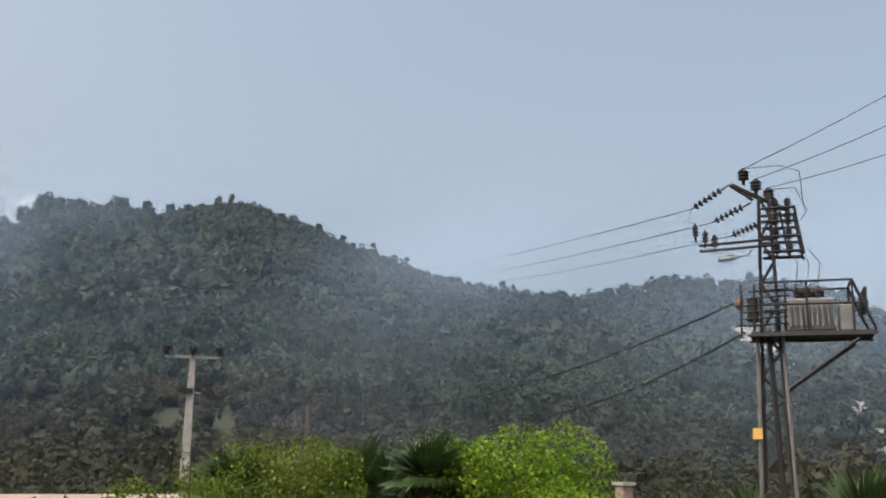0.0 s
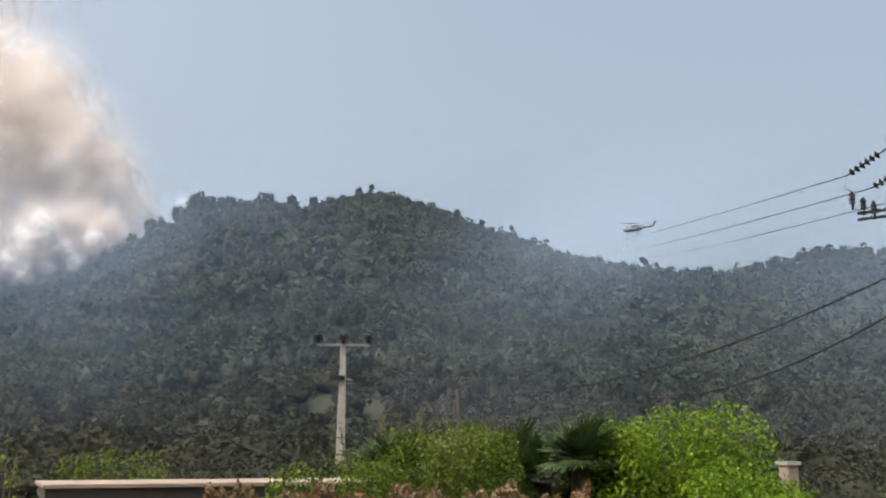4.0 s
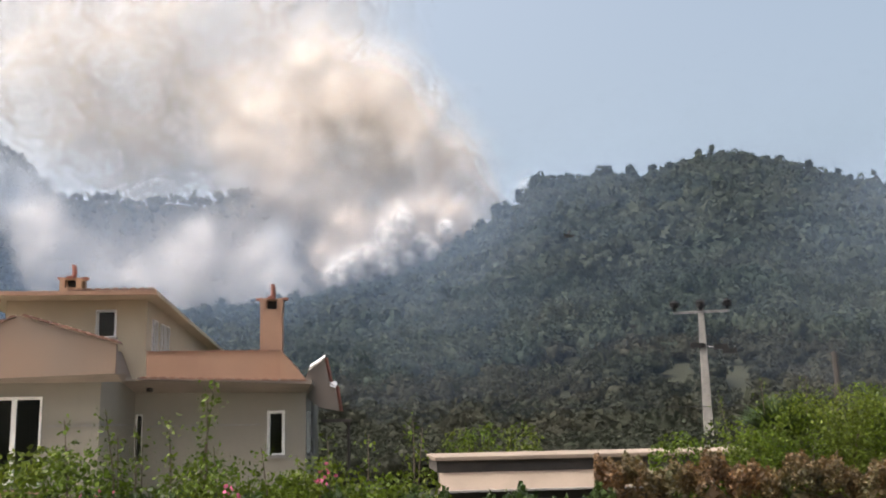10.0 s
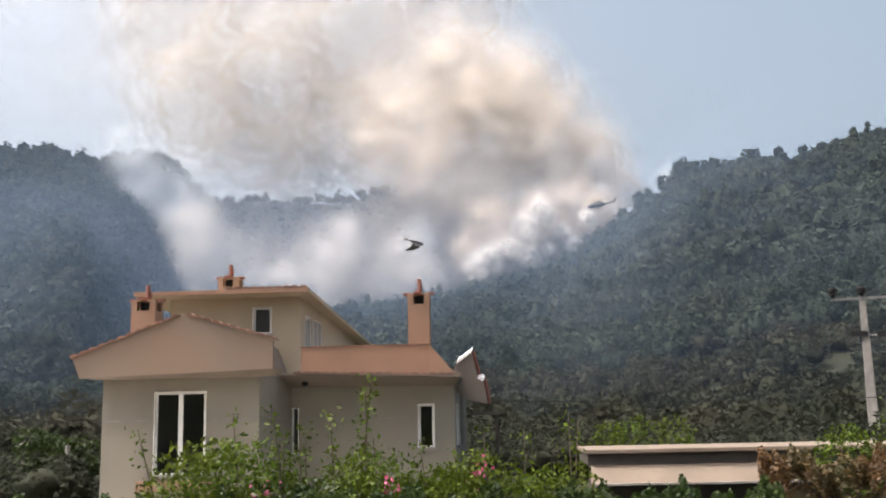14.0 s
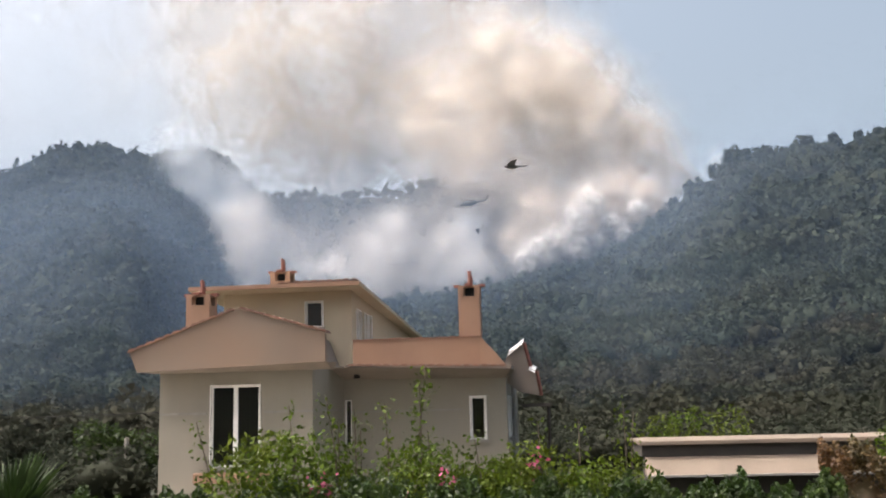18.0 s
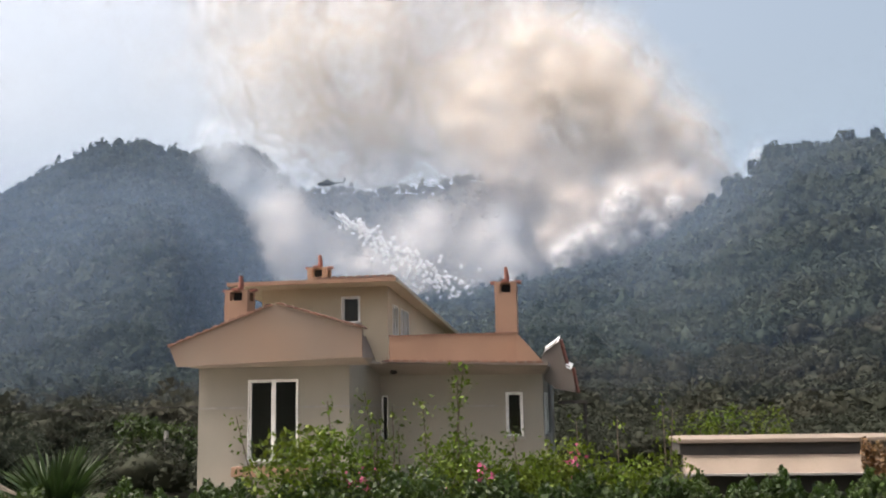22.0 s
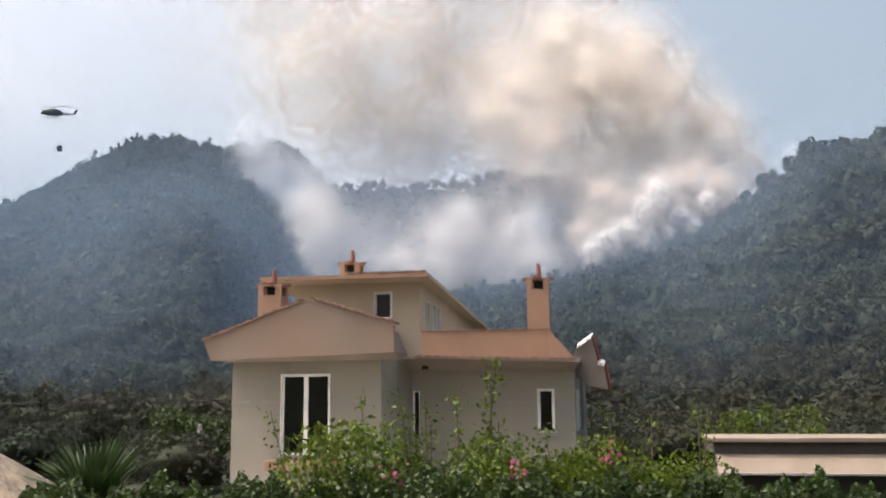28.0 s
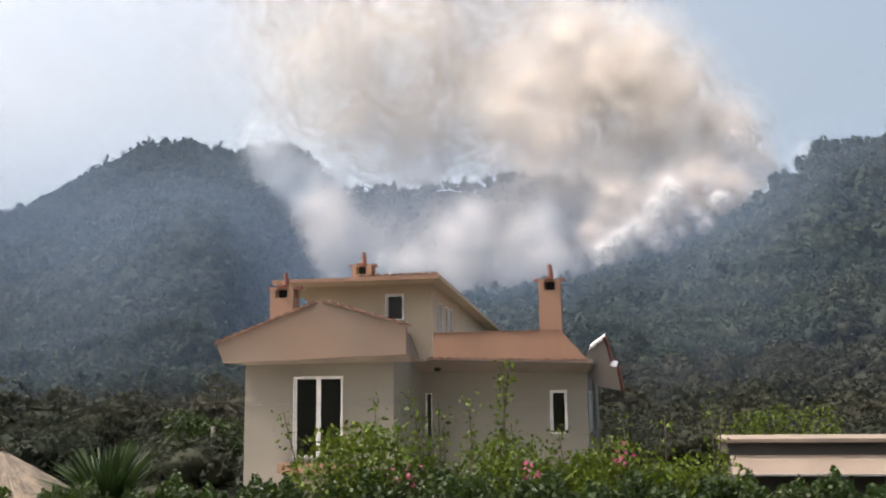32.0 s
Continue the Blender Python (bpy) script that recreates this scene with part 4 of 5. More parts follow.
_strings = [PYLON @ Vector(q) for q in ((-2.1, -0.1, 10.4), (-1.5, -0.1, 9.95), (-1.0, -0.1, 9.5))]
_pins = [PYLON @ Vector(q) for q in ((-0.55, 0, 11.6), (-0.2, 0, 11.25), (0.15, 0, 10.95))]
for _k, _q in enumerate(_strings):
    cable("power_line", _q, polar(-29.4 - 1.7 * _k, 170, 2.7 + 170 * math.tan(radians(11.3 - 0.32 * _k))), 0.5, 0.014, "thin overhead power line against the sky")
for _k, _q in enumerate(_pins):
    cable("power_line", _q, polar(-58.5, 36, 2.7 + 36 * math.tan(radians(20.9 - 1.75 * _k))), 0.1, 0.013, "thin overhead power line against the sky")
cable("bundled_cable", PYLON @ Vector((-1.0, -0.2, 7.45)), polar(-29.0, 46, 2.7 + 46 * math.tan(radians(3.2))), 0.5, 0.03, "thick black bundled cable")
cable("bundled_cable", PYLON @ Vector((-0.7, -0.2, 6.6)), polar(-35.0, 46, 2.7 + 46 * math.tan(radians(2.6))), 0.5, 0.03, "thick black bundled cable")
cable("garden_wire", HOUSE @ Vector((-30, 32, 2.75)), HOUSE @ Vector((-8.9, 30.5, 2.8)), 0.1, 0.012, "thin wire beside the house")
cable("garden_wire", HOUSE @ Vector((-0.8, 36, 3.1)), HOUSE @ Vector((30, 46, 3.2)), 0.2, 0.012, "thin wire behind the shed")

_fp = thing("fence_post", "dark weathered wooden post above the shrubs", "post", Matrix.Translation((12.05, 28.08, 0)) @ Matrix.Rotation(radians(-2), 4, "Y"))
bar("post", [(0, 0, 0), (0, 0, 4.35)], 0.10, M_BROWN, _fp, r1=0.085, n=8)
_lp = thing("concrete_post", "slim pale concrete post beside the house", "post", Matrix.Translation((-15.06, 28.87, 0)))
bar("post", [(0, 0, 0), (0, 0, 2.0)], 0.08, M_CONC, _lp, r1=0.07, n=6)
_gp = thing("gate_pillar", "low pale masonry pillar behind the bush", "pillar", Matrix.Translation(polar(-40.6, 15.0)))
box("pillar", -0.10, 0.10, -0.10, 0.10, 0, 2.45, M_BEIGE, _gp, "", 0.02)
box("cap", -0.12, 0.12, -0.12, 0.12, 2.45, 2.5, M_CONC, _gp)


def build_hut():
    t = thing("thatched_parasol", "straw thatched garden parasol behind the hedge", "parasol", Matrix.Translation(polar(37.6, 13.0)))
    bar("post", [(0, 0, 0), (0, 0, 2.0)], 0.06, M_BROWN, t)
    rng = np.random.default_rng(4)
    n = 1600
    a, q = rng.uniform(0, math.tau, n), np.sqrt(rng.uniform(0.01, 1, n)) * 1.0
    P = np.stack([np.cos(a) * q, np.sin(a) * q, 2.2 - 0.62 * q], -1)
    d = np.stack([np.cos(a), np.sin(a), np.full(n, -0.62)], -1) * 0.16
    s = np.stack([-np.sin(a), np.cos(a), np.zeros(n)], -1) * 0.018
    V = np.stack([P - d - s, P - d + s, P + d + s + (0, 0, 0.02), P + d - s + (0, 0, 0.02)], 1).reshape(-1, 3)
    put("thatch", fast_mesh("thatch", V, np.arange(4 * n).reshape(-1, 4), 4), M_STRAW, t)
    bm = bmesh.new()
    bmesh.ops.create_cone(bm, cap_ends=True, segments=20, radius1=1.0, radius2=0.03, depth=0.6, matrix=Matrix.Translation((0, 0, 1.86)))
    part("lining", bm, M_STRAW, t)


build_hut()

# ---- smoke ----
scene.cycles.transparent_max_bounces = 140


SHELLS = (("mist", 1.5, 0.03), ("wisp", 1.34, 0.05), ("veil", 1.2, 0.08), ("fringe", 1.06, 0.13), ("skin", 0.92, 0.2), ("heart", 0.78, 0.3), ("core", 0.62, 0.5))


def puff_meshes(name, rng, lumps, mats):
    """The lumpy skins of one billow a metre in radius, each thinner and wider than the one within."""
    bm = bmesh.new()
    bmesh.ops.create_icosphere(bm, subdivisions=4, radius=1.0)
    v = np.array([q.co[:] for q in bm.verts])
    f = np.array([[q.index for q in g.verts] for g in bm.faces])
    bm.free()
    off = Vector(rng.uniform(-50, 50, 3))
    out = []
    for m, (kind, scale, a) in zip(mats, SHELLS):
        own = Vector(rng.uniform(-50, 50, 3))
        d = np.array([0.34 * noise.fractal(Vector(p) * lumps + off, 0.8, 2.1, 3) + 0.2 * noise.fractal(Vector(p) * lumps * 1.8 + own, 0.8, 2.1, 3) for p in v])
        me = fast_mesh(name, v * ((1 + d) * scale)[:, None], f, 3, True)
        me.materials.append(m)
        out.append((kind, me))
    return out


def smoke_set(name, col, col2, dense, even=0.4):
    """Four billows of one sort of smoke."""
    rng = np.random.default_rng(len(name))
    mats = [smoke_mat(name + "_" + kind, col, col2, a * dense, 1.3 + 0.2 * k, even=even, soft=True) for k, (kind, scale, a) in enumerate(SHELLS)]
    return [puff_meshes(name, rng, 1.2 + 0.2 * k, mats) for k in range(4)]


CREAM = smoke_set("cream_smoke", (0.85, 0.775, 0.685), (0.87, 0.82, 0.755), 0.42, 0.7)
PALE = smoke_set("pale_smoke", (0.87, 0.80, 0.71), (0.88, 0.84, 0.785), 0.22, 0.7)
WHITE = smoke_set("white_smoke", (0.88, 0.865, 0.835), (0.90, 0.89, 0.875), 0.85, 0.6)
GREYS = smoke_set("grey_smoke", (0.78, 0.73, 0.67), (0.82, 0.78, 0.73), 0.10, 0.7)
ASHEN = smoke_set("ashen_smoke", (0.79, 0.765, 0.73), (0.85, 0.835, 0.81), 0.40, 0.6)
BROWN = smoke_set("brown_smoke", (0.80, 0.71, 0.61), (0.83, 0.76, 0.68), 0.42, 0.6)
BLUES = smoke_set("thin_blue_smoke", (0.68, 0.75, 0.82), (0.75, 0.79, 0.83), 0.22)
VEILS = [q[1:6] for q in smoke_set("veil_smoke", (0.86, 0.84, 0.80), (0.88, 0.87, 0.85), 0.033)]
BILLOWS = []


def billows(meshes, label, r, rows, flat=0.9, drift=0.5):
    """Billows by degrees left, degrees up and angular radius at r metres."""
    rng = np.random.default_rng(int(r))
    for k, (az, el, size) in enumerate(rows):
        rad = r * math.tan(radians(size)) * 1.12
        t = thing("smoke_billow", label, "smoke", None, "billows of the forest fire")
        for kind, me in meshes[k % len(meshes)]:
            put(kind, me, None, t).scale = (rad, rad * 0.8, rad * flat)
        p = polar(az, r, EYE + r * math.tan(radians(el)))
        BILLOWS.append((t, p, rng.uniform(-1, 1, 3), drift * rad, rng.uniform(0, 360)))


billows(CREAM, "dense cream-coloured smoke rolling up from the valley", 780, (
    (-4.2, 12.6, 1.2), (-2.6, 14.6, 2.0), (0.2, 15.3, 3.0), (3.3, 16.8, 3.4), (2.0, 19.0, 2.4), (5.6, 20.0, 2.8), (7.2, 13.6, 2.6), (8.6, 16.8, 3.0), (5.2, 12.2, 1.9), (2.6, 12.8, 2.0)))
billows(PALE, "broad pale smoke cloud high above the ridge", 1080, (
    (8.5, 18.6, 4.2), (11.5, 22.5, 4.8), (13.0, 17.0, 3.6), (16.8, 19.4, 4.4), (18.6, 15.4, 3.0), (21.5, 18.0, 3.6), (17.0, 24.5, 4.6), (23.0, 23.0, 4.2), (6.0, 23.5, 3.8), (10.5, 14.6, 2.4), (15.6, 14.2, 2.4), (1.5, 17.0, 3.4)))
billows(WHITE, "bright white smoke boiling off the burning slope", 680, (
    (-0.9, 9.7, 0.5), (-0.2, 10.4, 0.6), (0.6, 9.4, 0.5), (1.6, 9.0, 0.8), (1.8, 10.7, 0.9), (2.8, 9.6, 0.8), (3.8, 9.0, 0.9), (4.8, 8.4, 0.8), (0.9, 11.6, 0.9), (-1.8, 11.2, 0.5)))
billows(BROWN, "brownish beige smoke rolling over the slope", 700, (
    (-1.1, 12.0, 1.6), (0.8, 11.4, 1.5), (4.0, 11.0, 1.7), (5.4, 9.4, 1.0), (-2.6, 11.7, 1.0)))
billows(ASHEN, "white smoke column rising behind the house", 700, (
    (13.3, 9.0, 1.8), (13.9, 7.4, 1.6), (12.6, 10.4, 1.1), (16.2, 7.6, 1.3), (18.2, 7.6, 1.2), (20.8, 9.2, 1.8), (21.5, 10.9, 1.3), (20.4, 7.6, 1.5), (9.0, 9.0, 1.4), (10.6, 7.4, 1.4), (8.0, 7.6, 1.2)), 1.0)
billows(GREYS, "thin grey smoke before the ridge", 830, (
    (6.6, 9.6, 2.2), (9.2, 8.9, 2.4), (12.0, 8.9, 2.3), (15.0, 8.7, 2.3), (17.8, 8.9, 2.2), (20.2, 9.6, 1.9), (10.4, 10.6, 1.6)))
billows(BLUES, "thin bluish smoke drifting along the hill", 740, (
    (21.9, 8.8, 1.5), (22.6, 10.8, 1.6), (23.6, 12.5, 1.6), (24.6, 13.9, 1.4), (21.6, 12.4, 1.5), (25.4, 15.2, 1.0), (8.2, 10.2, 1.0), (-6.6, 13.0, 0.7)), 1.3)
billows(VEILS, "thin pale smoke spreading high over the valley", 1250, (
    (25.0, 20.0, 5.0), (28.5, 23.5, 5.0), (22.0, 26.5, 5.5), (33.0, 26.0, 5.0), (27.0, 16.8, 3.5), (14.0, 27.5, 5.5), (6.0, 27.0, 4.5)))
billows(VEILS, "thin beige smoke drifting before the far ridge", 845, (
    (10.4, 11.8, 2.4), (12.4, 12.0, 2.2), (14.4, 11.4, 2.2), (16.8, 11.2, 2.2), (11.4, 10.6, 2.4), (19.0, 11.4, 2.0)))
FAINT = smoke_set("faint_smoke", (0.736, 0.773, 0.81), (0.8, 0.819, 0.837), 0.010, 0.7)
billows(FAINT, "faint pale smoke spread across the sky", 1500, ((31.8, 18.7, 5.0), (36.8, 15.5, 3.8), (27.5, 17.5, 4.5), (36.5, 20.5, 4.2), (27.0, 22.5, 4.5), (40.5, 17.5, 4.0)))


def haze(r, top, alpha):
    """Aerial haze imitated by a bluish see-through sheet, curved and uneven, at r metres."""
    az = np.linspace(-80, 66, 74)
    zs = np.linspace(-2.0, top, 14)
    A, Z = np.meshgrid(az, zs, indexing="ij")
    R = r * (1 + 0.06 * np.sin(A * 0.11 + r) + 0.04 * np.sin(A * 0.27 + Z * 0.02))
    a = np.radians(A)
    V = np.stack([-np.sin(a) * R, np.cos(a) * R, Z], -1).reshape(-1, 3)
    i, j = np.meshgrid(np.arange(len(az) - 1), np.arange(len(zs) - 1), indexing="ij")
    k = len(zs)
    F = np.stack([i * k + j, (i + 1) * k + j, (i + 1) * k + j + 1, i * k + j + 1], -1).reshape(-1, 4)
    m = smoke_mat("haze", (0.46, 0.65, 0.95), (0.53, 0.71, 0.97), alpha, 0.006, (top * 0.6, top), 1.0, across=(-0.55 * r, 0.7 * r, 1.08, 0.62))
    tagged(put("haze_sheet", fast_mesh("haze_sheet", V, F, 4, True), m), "see-through bluish sheets imitating aerial haze before the wooded hills", "haze", kind="stuff")


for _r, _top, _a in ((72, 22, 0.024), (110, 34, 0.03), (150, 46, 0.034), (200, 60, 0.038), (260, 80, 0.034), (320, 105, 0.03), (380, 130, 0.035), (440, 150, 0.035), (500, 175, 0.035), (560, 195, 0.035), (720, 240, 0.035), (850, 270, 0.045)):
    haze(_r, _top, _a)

# ---- garden plants ----
def shrub(name, label, az, r, z_top, rx, ry, n, leaf, material, seed, tips=(), lobes=9, parent_group="", bloom=0, bottom=0.0):
    """A leafy shrub: stems from the ground, leaves in lobes, and long upright shoots (side, height) where it has them."""
    rng = np.random.default_rng(seed)
    t = thing(name, label, "shrub", Matrix.Translation(polar(az, r)) @ Matrix.Rotation(radians(az), 4, "Z"), parent_group)
    c = np.stack([rng.uniform(-rx, rx, lobes), rng.uniform(-ry, ry, lobes), rng.uniform(0.45, 0.86, lobes) * z_top], -1)
    rad = rng.uniform(0.16, 0.30, lobes) * z_top * min(1.0, 1.2 * rx / max(0.6, z_top) + 0.45)
    c[:, 2] = np.minimum(c[:, 2], z_top - rad * 0.9)
    k = rng.integers(0, lobes, n)
    d = rng.normal(0, 1, (n, 3))
    d /= np.linalg.norm(d, axis=1)[:, None]
    P = c[k] + d * (rad[k] * rng.uniform(0.45, 1.05, n) ** 0.6)[:, None]
    low = rng.uniform(0, 1, n // 3)
    Q = np.stack([rng.uniform(-rx, rx, n // 3), rng.uniform(-ry, ry, n // 3), bottom + (z_top * 0.62 - bottom) * low], -1)
    bm = bmesh.new()
    for q in c:
        tube(bm, [(q[0] * 0.3, q[1] * 0.3, 0), (q[0] * 0.7, q[1] * 0.7, q[2] * 0.6), tuple(q)], 0.03, 0.01, 5)
    R = []
    for x, z in tips:
        y = rng.uniform(-ry, ry) * 0.5
        x0, z0 = x * 0.8 + rng.uniform(-0.1, 0.1), z_top * 0.7
        tube(bm, [(x0, y, 0.3), (x0, y, z0), ((x0 + x) / 2 + 0.03, y, (z0 + z) / 2), (x, y, z)], 0.016, 0.004, 5)
        m = int(48 * max(0.6, (z - z0) / 0.5))
        f = rng.uniform(0, 1, m)
        R.append(np.stack([x0 + (x - x0) * f + rng.normal(0, 0.055, m), y + rng.normal(0, 0.05, m), z0 + (z - z0) * f + rng.normal(0, 0.03, m)], -1))
    part("stem", bm, M_BARK, t)
    P = np.concatenate([P, Q, *R])
    V, F = leaf_quads(rng, P, leaf, 0.25, 1.7)
    tagged(put("foliage", fast_mesh("foliage", V, F, 4), material, t), kind="stuff")
    for b in range(bloom):
        q = c[b % lobes] + rng.normal(0, 1, 3) * rad[b % lobes] * (0.8, 0.5, 0.5) + (0, -rad[b % lobes] * 0.8, 0)
        V, F = leaf_quads(rng, q + rng.normal(0, 0.05, (20, 3)), 0.032, 0.3, 1.1)
        put("blossom", fast_mesh("blossom", V, F, 4), M_PINK, t, "pink papery blossom")
    return t


def hedge(az0, az1, r, z_top, n, leaf, material, label, seed):
    """A clipped hedge along an arc of the garden's edge."""
    rng = np.random.default_rng(seed)
    t = thing("hedge", label, "hedge", None, "hedges along the garden edge")
    az = rng.uniform(az0, az1, n)
    a = np.radians(az)
    bumps = 0.06 * np.sin(az * 1.3 + seed) + 0.05 * np.sin(az * 3.1) + 0.03 * np.sin(az * 7.7)
    f = rng.uniform(0, 1, n)
    rr = r + rng.uniform(-0.35, 0.35, n) * (1 + 0.3 * np.sin(az * 4.0))
    z = (z_top + bumps) * np.where(f < 0.5, 1 - rng.uniform(0, 0.10, n) ** 1.0, rng.uniform(0.25, 1.0, n)) + np.abs(rng.normal(0, 0.02, n))
    V, F = leaf_quads(rng, np.stack([-np.sin(a) * rr, np.cos(a) * rr, z], -1), leaf, 0.5, 1.6)
    tagged(put("foliage", fast_mesh("foliage", V, F, 4), material, t), kind="stuff")
    # the close twiggy inside of the hedge
    steps = int((az1 - az0) * 1.5)
    bm = bmesh.new()
    rows = []
    for k in range(steps + 1):
        b = az0 + (az1 - az0) * k / steps
        top = z_top * 0.87 + 0.06 * math.sin(b * 1.3 + seed) + 0.05 * math.sin(b * 3.1) + rng.uniform(-0.03, 0.03)
        rows.append([bm.verts.new(polar(b, r + q + rng.uniform(-0.03, 0.03), z)) for q, z in ((-0.26, 0.0), (-0.28, top - 0.18), (-0.12, top), (0.12, top), (0.28, top - 0.18), (0.26, 0.0))])
    for a_, b_ in zip(rows, rows[1:]):
        for k in range(5):
            bm.faces.new((a_[k], a_[k + 1], b_[k + 1], b_[k]))
    part("inner_foliage", bm, material, t, smooth=True)
    bm = bmesh.new()
    m = int((az1 - az0) / 1.5)
    for k in range(m):
        q = polar(az0 + (k + 0.5) * (az1 - az0) / m, r)
        tube(bm, [q, q + Vector((rng.uniform(-.1, .1), rng.uniform(-.1, .1), z_top * 0.5)), q + Vector((rng.uniform(-.2, .2), rng.uniform(-.2, .2), z_top * 0.88))], 0.03, 0.01, 5)
    part("stem", bm, M_BARK, t)


hedge(-10.5, 46, 8.6, 2.02, 52000, 0.030, M_LEAF, "dark glossy clipped garden hedge", 2)
hedge(-12, 46, 10.6, 1.72, 14000, 0.04, M_LEAF, "dark leafy undergrowth behind the hedge", 6)
hedge(-30, -9.5, 9.6, 2.24, 36000, 0.026, M_LEAF_O, "rust-brown drying leafy garden hedge", 3)
hedge(-75, -29, 10.2, 2.1, 26000, 0.03, M_LEAF, "dark glossy clipped garden hedge", 4)

_fl = "flowering shrub with light green leaves, long shoots and pink blossoms"
shrub("flowering_shrub", _fl, 17.0, 9.3, 2.25, 0.3, 0.4, 9000, 0.029, M_LEAF_L, 21, ((-1.02, 2.62), (-0.62, 2.5), (-0.2, 2.45), (0.2, 2.6), (0.4, 2.5)), bloom=4, bottom=1.4)
shrub("flowering_shrub", _fl, 15.0, 9.1, 2.5, 0.8, 0.4, 20000, 0.030, M_LEAF_L, 22, ((-0.55, 2.74), (-0.22, 2.82), (0.02, 2.7), (0.28, 2.74), (0.66, 3.07), (0.6, 2.9)), bloom=6, bottom=1.4)
shrub("flowering_shrub", _fl, 8.4, 9.2, 2.38, 0.7, 0.4, 17000, 0.028, M_LEAF_L, 23, ((-0.4, 2.5), (0.0, 2.48), (0.3, 2.4)), bloom=11, bottom=1.4)
shrub("flowering_shrub", _fl, 3.0, 9.3, 2.36, 0.7, 0.4, 15000, 0.028, M_LEAF_L, 24, ((-0.3, 2.55), (0.05, 2.56), (0.45, 2.68), (0.52, 2.62)), bloom=4, bottom=1.4)
shrub("rounded_shrub", "low fresh green rounded shrub in the hedge", 5.2, 8.2, 2.12, 0.5, 0.3, 6156, 0.026, M_LEAF_Y, 25, bottom=1.3)
shrub("rounded_shrub", "low fresh green rounded shrub in the hedge", 14.5, 8.3, 2.2, 0.55, 0.3, 6156, 0.026, M_LEAF, 26, bottom=1.3)
shrub("yellow_bush", "bright yellow-green rounded bush", -35.6, 13.0, 3.18, 1.0, 0.8, 40000, 0.032, M_LEAF_Y, 31, ((-0.45, 3.05), (0.42, 3.3), (0.5, 3.15)), lobes=16)
shrub("green_shrub", "tall mid-green shrub behind the hedge", -20.0, 12.5, 2.95, 1.0, 0.6, 36000, 0.024, M_LEAF_L, 32, ((-0.3, 3.05), (0.2, 3.1), (0.5, 3.0), (-0.8, 2.9)), lobes=14)
shrub("green_shrub", "dark green upright shrub behind the hedge", -30.0, 13.5, 3.12, 0.5, 0.5, 13338, 0.031, M_LEAF, 33, ((-0.2, 3.2), (0.1, 3.22), (0.3, 3.12)), lobes=9)
shrub("green_shrub", "mid-green shrub behind the hedge", -16.5, 12.0, 2.6, 0.5, 0.5, 8721, 0.027, M_LEAF_L, 34, lobes=8)
shrub("dry_shrub", "thin dry shrub behind the shed roof", -4.0, 25.0, 2.5, 1.0, 0.5, 3762, 0.052, M_LEAF_L, 35, ((-0.6, 2.45), (0.0, 2.6), (0.5, 2.4)), lobes=10)
shrub("garden_tree", "small dark tree beside the concrete post", 28.2, 34.0, 2.55, 1.1, 0.8, 5130, 0.073, M_LEAF, 36, lobes=10)
shrub("garden_tree", "small dark tree beside the house", 31.5, 38.0, 2.4, 1.6, 0.8, 1500, 0.14, M_SCRUB, 37, lobes=10)


def fan_palm(label, az, r, z_heart, length, n, seed, spread=1.0):
    """A low palm: stiff narrow leaflets in fans from a short trunk."""
    rng = np.random.default_rng(seed)
    t = thing("fan_palm", label, "palm", Matrix.Translation(polar(az, r)), "garden palms")
    bar("trunk", [(0, 0, 0), (0, 0, z_heart)], 0.16, M_BARK, t, r1=0.13, n=8)
    me = None
    for k in range(n):
        a = k * 2.399
        e = rng.uniform(-0.45, 1.35) if spread >= 1 else rng.uniform(0.5, 1.4)
        V, F = [], []
        for j in range(17):
            u = (j - 8) / 8 * 0.75
            d = Vector((math.cos(e) * math.cos(u), math.sin(u), math.sin(e) * math.cos(u)))
            L = length * (0.65 + 0.35 * math.cos(u)) * rng.uniform(0.85, 1.1)
            s = d.cross(Vector((0.3, 0.2, 1))).normalized() * 0.016
            b0, b1, b2 = d * L * 0.25, d * L * 0.7, d * L - Vector((0, 0, 0.06 * L))
            i = len(V)
            V += [b0 - s, b0 + s, b1 + s * 1.1, b1 - s * 1.1, b2 + s * 0.2, b2 - s * 0.2]
            F += [(i, i + 1, i + 2, i + 3), (i + 3, i + 2, i + 4, i + 5)]
        me = fast_mesh("frond", [tuple(v) for v in V], F, 4)
        put("frond", me, M_PALM, t, m=Matrix.Translation((0, 0, z_heart)) @ Matrix.Rotation(a, 4, "Z"))
    return t


fan_palm("low green fan palm behind the hedge", 32.4, 12.0, 1.55, 0.85, 34, 41)
fan_palm("dark green fan palm behind the hedge", -25.6, 14.5, 2.25, 0.95, 26, 42)
fan_palm("dark green fan palm behind the hedge", -27.6, 14.5, 2.2, 0.8, 22, 43)
fan_palm("green fan palm beside the pylon", -52.8, 15.0, 1.9, 1.0, 30, 44)
fan_palm("small dark palm beside the pylon foot", -47.3, 16.0, 1.9, 0.7, 18, 45)
fan_palm("spiky dark green palm in the shrubs", -19.65, 12.9, 2.36, 0.62, 30, 51)
fan_palm("spiky dark green palm in the shrubs", -24.90, 12.9, 2.34, 0.62, 30, 52)
fan_palm("spiky dark green palm in the shrubs", -29.69, 12.9, 2.54, 0.62, 30, 53)

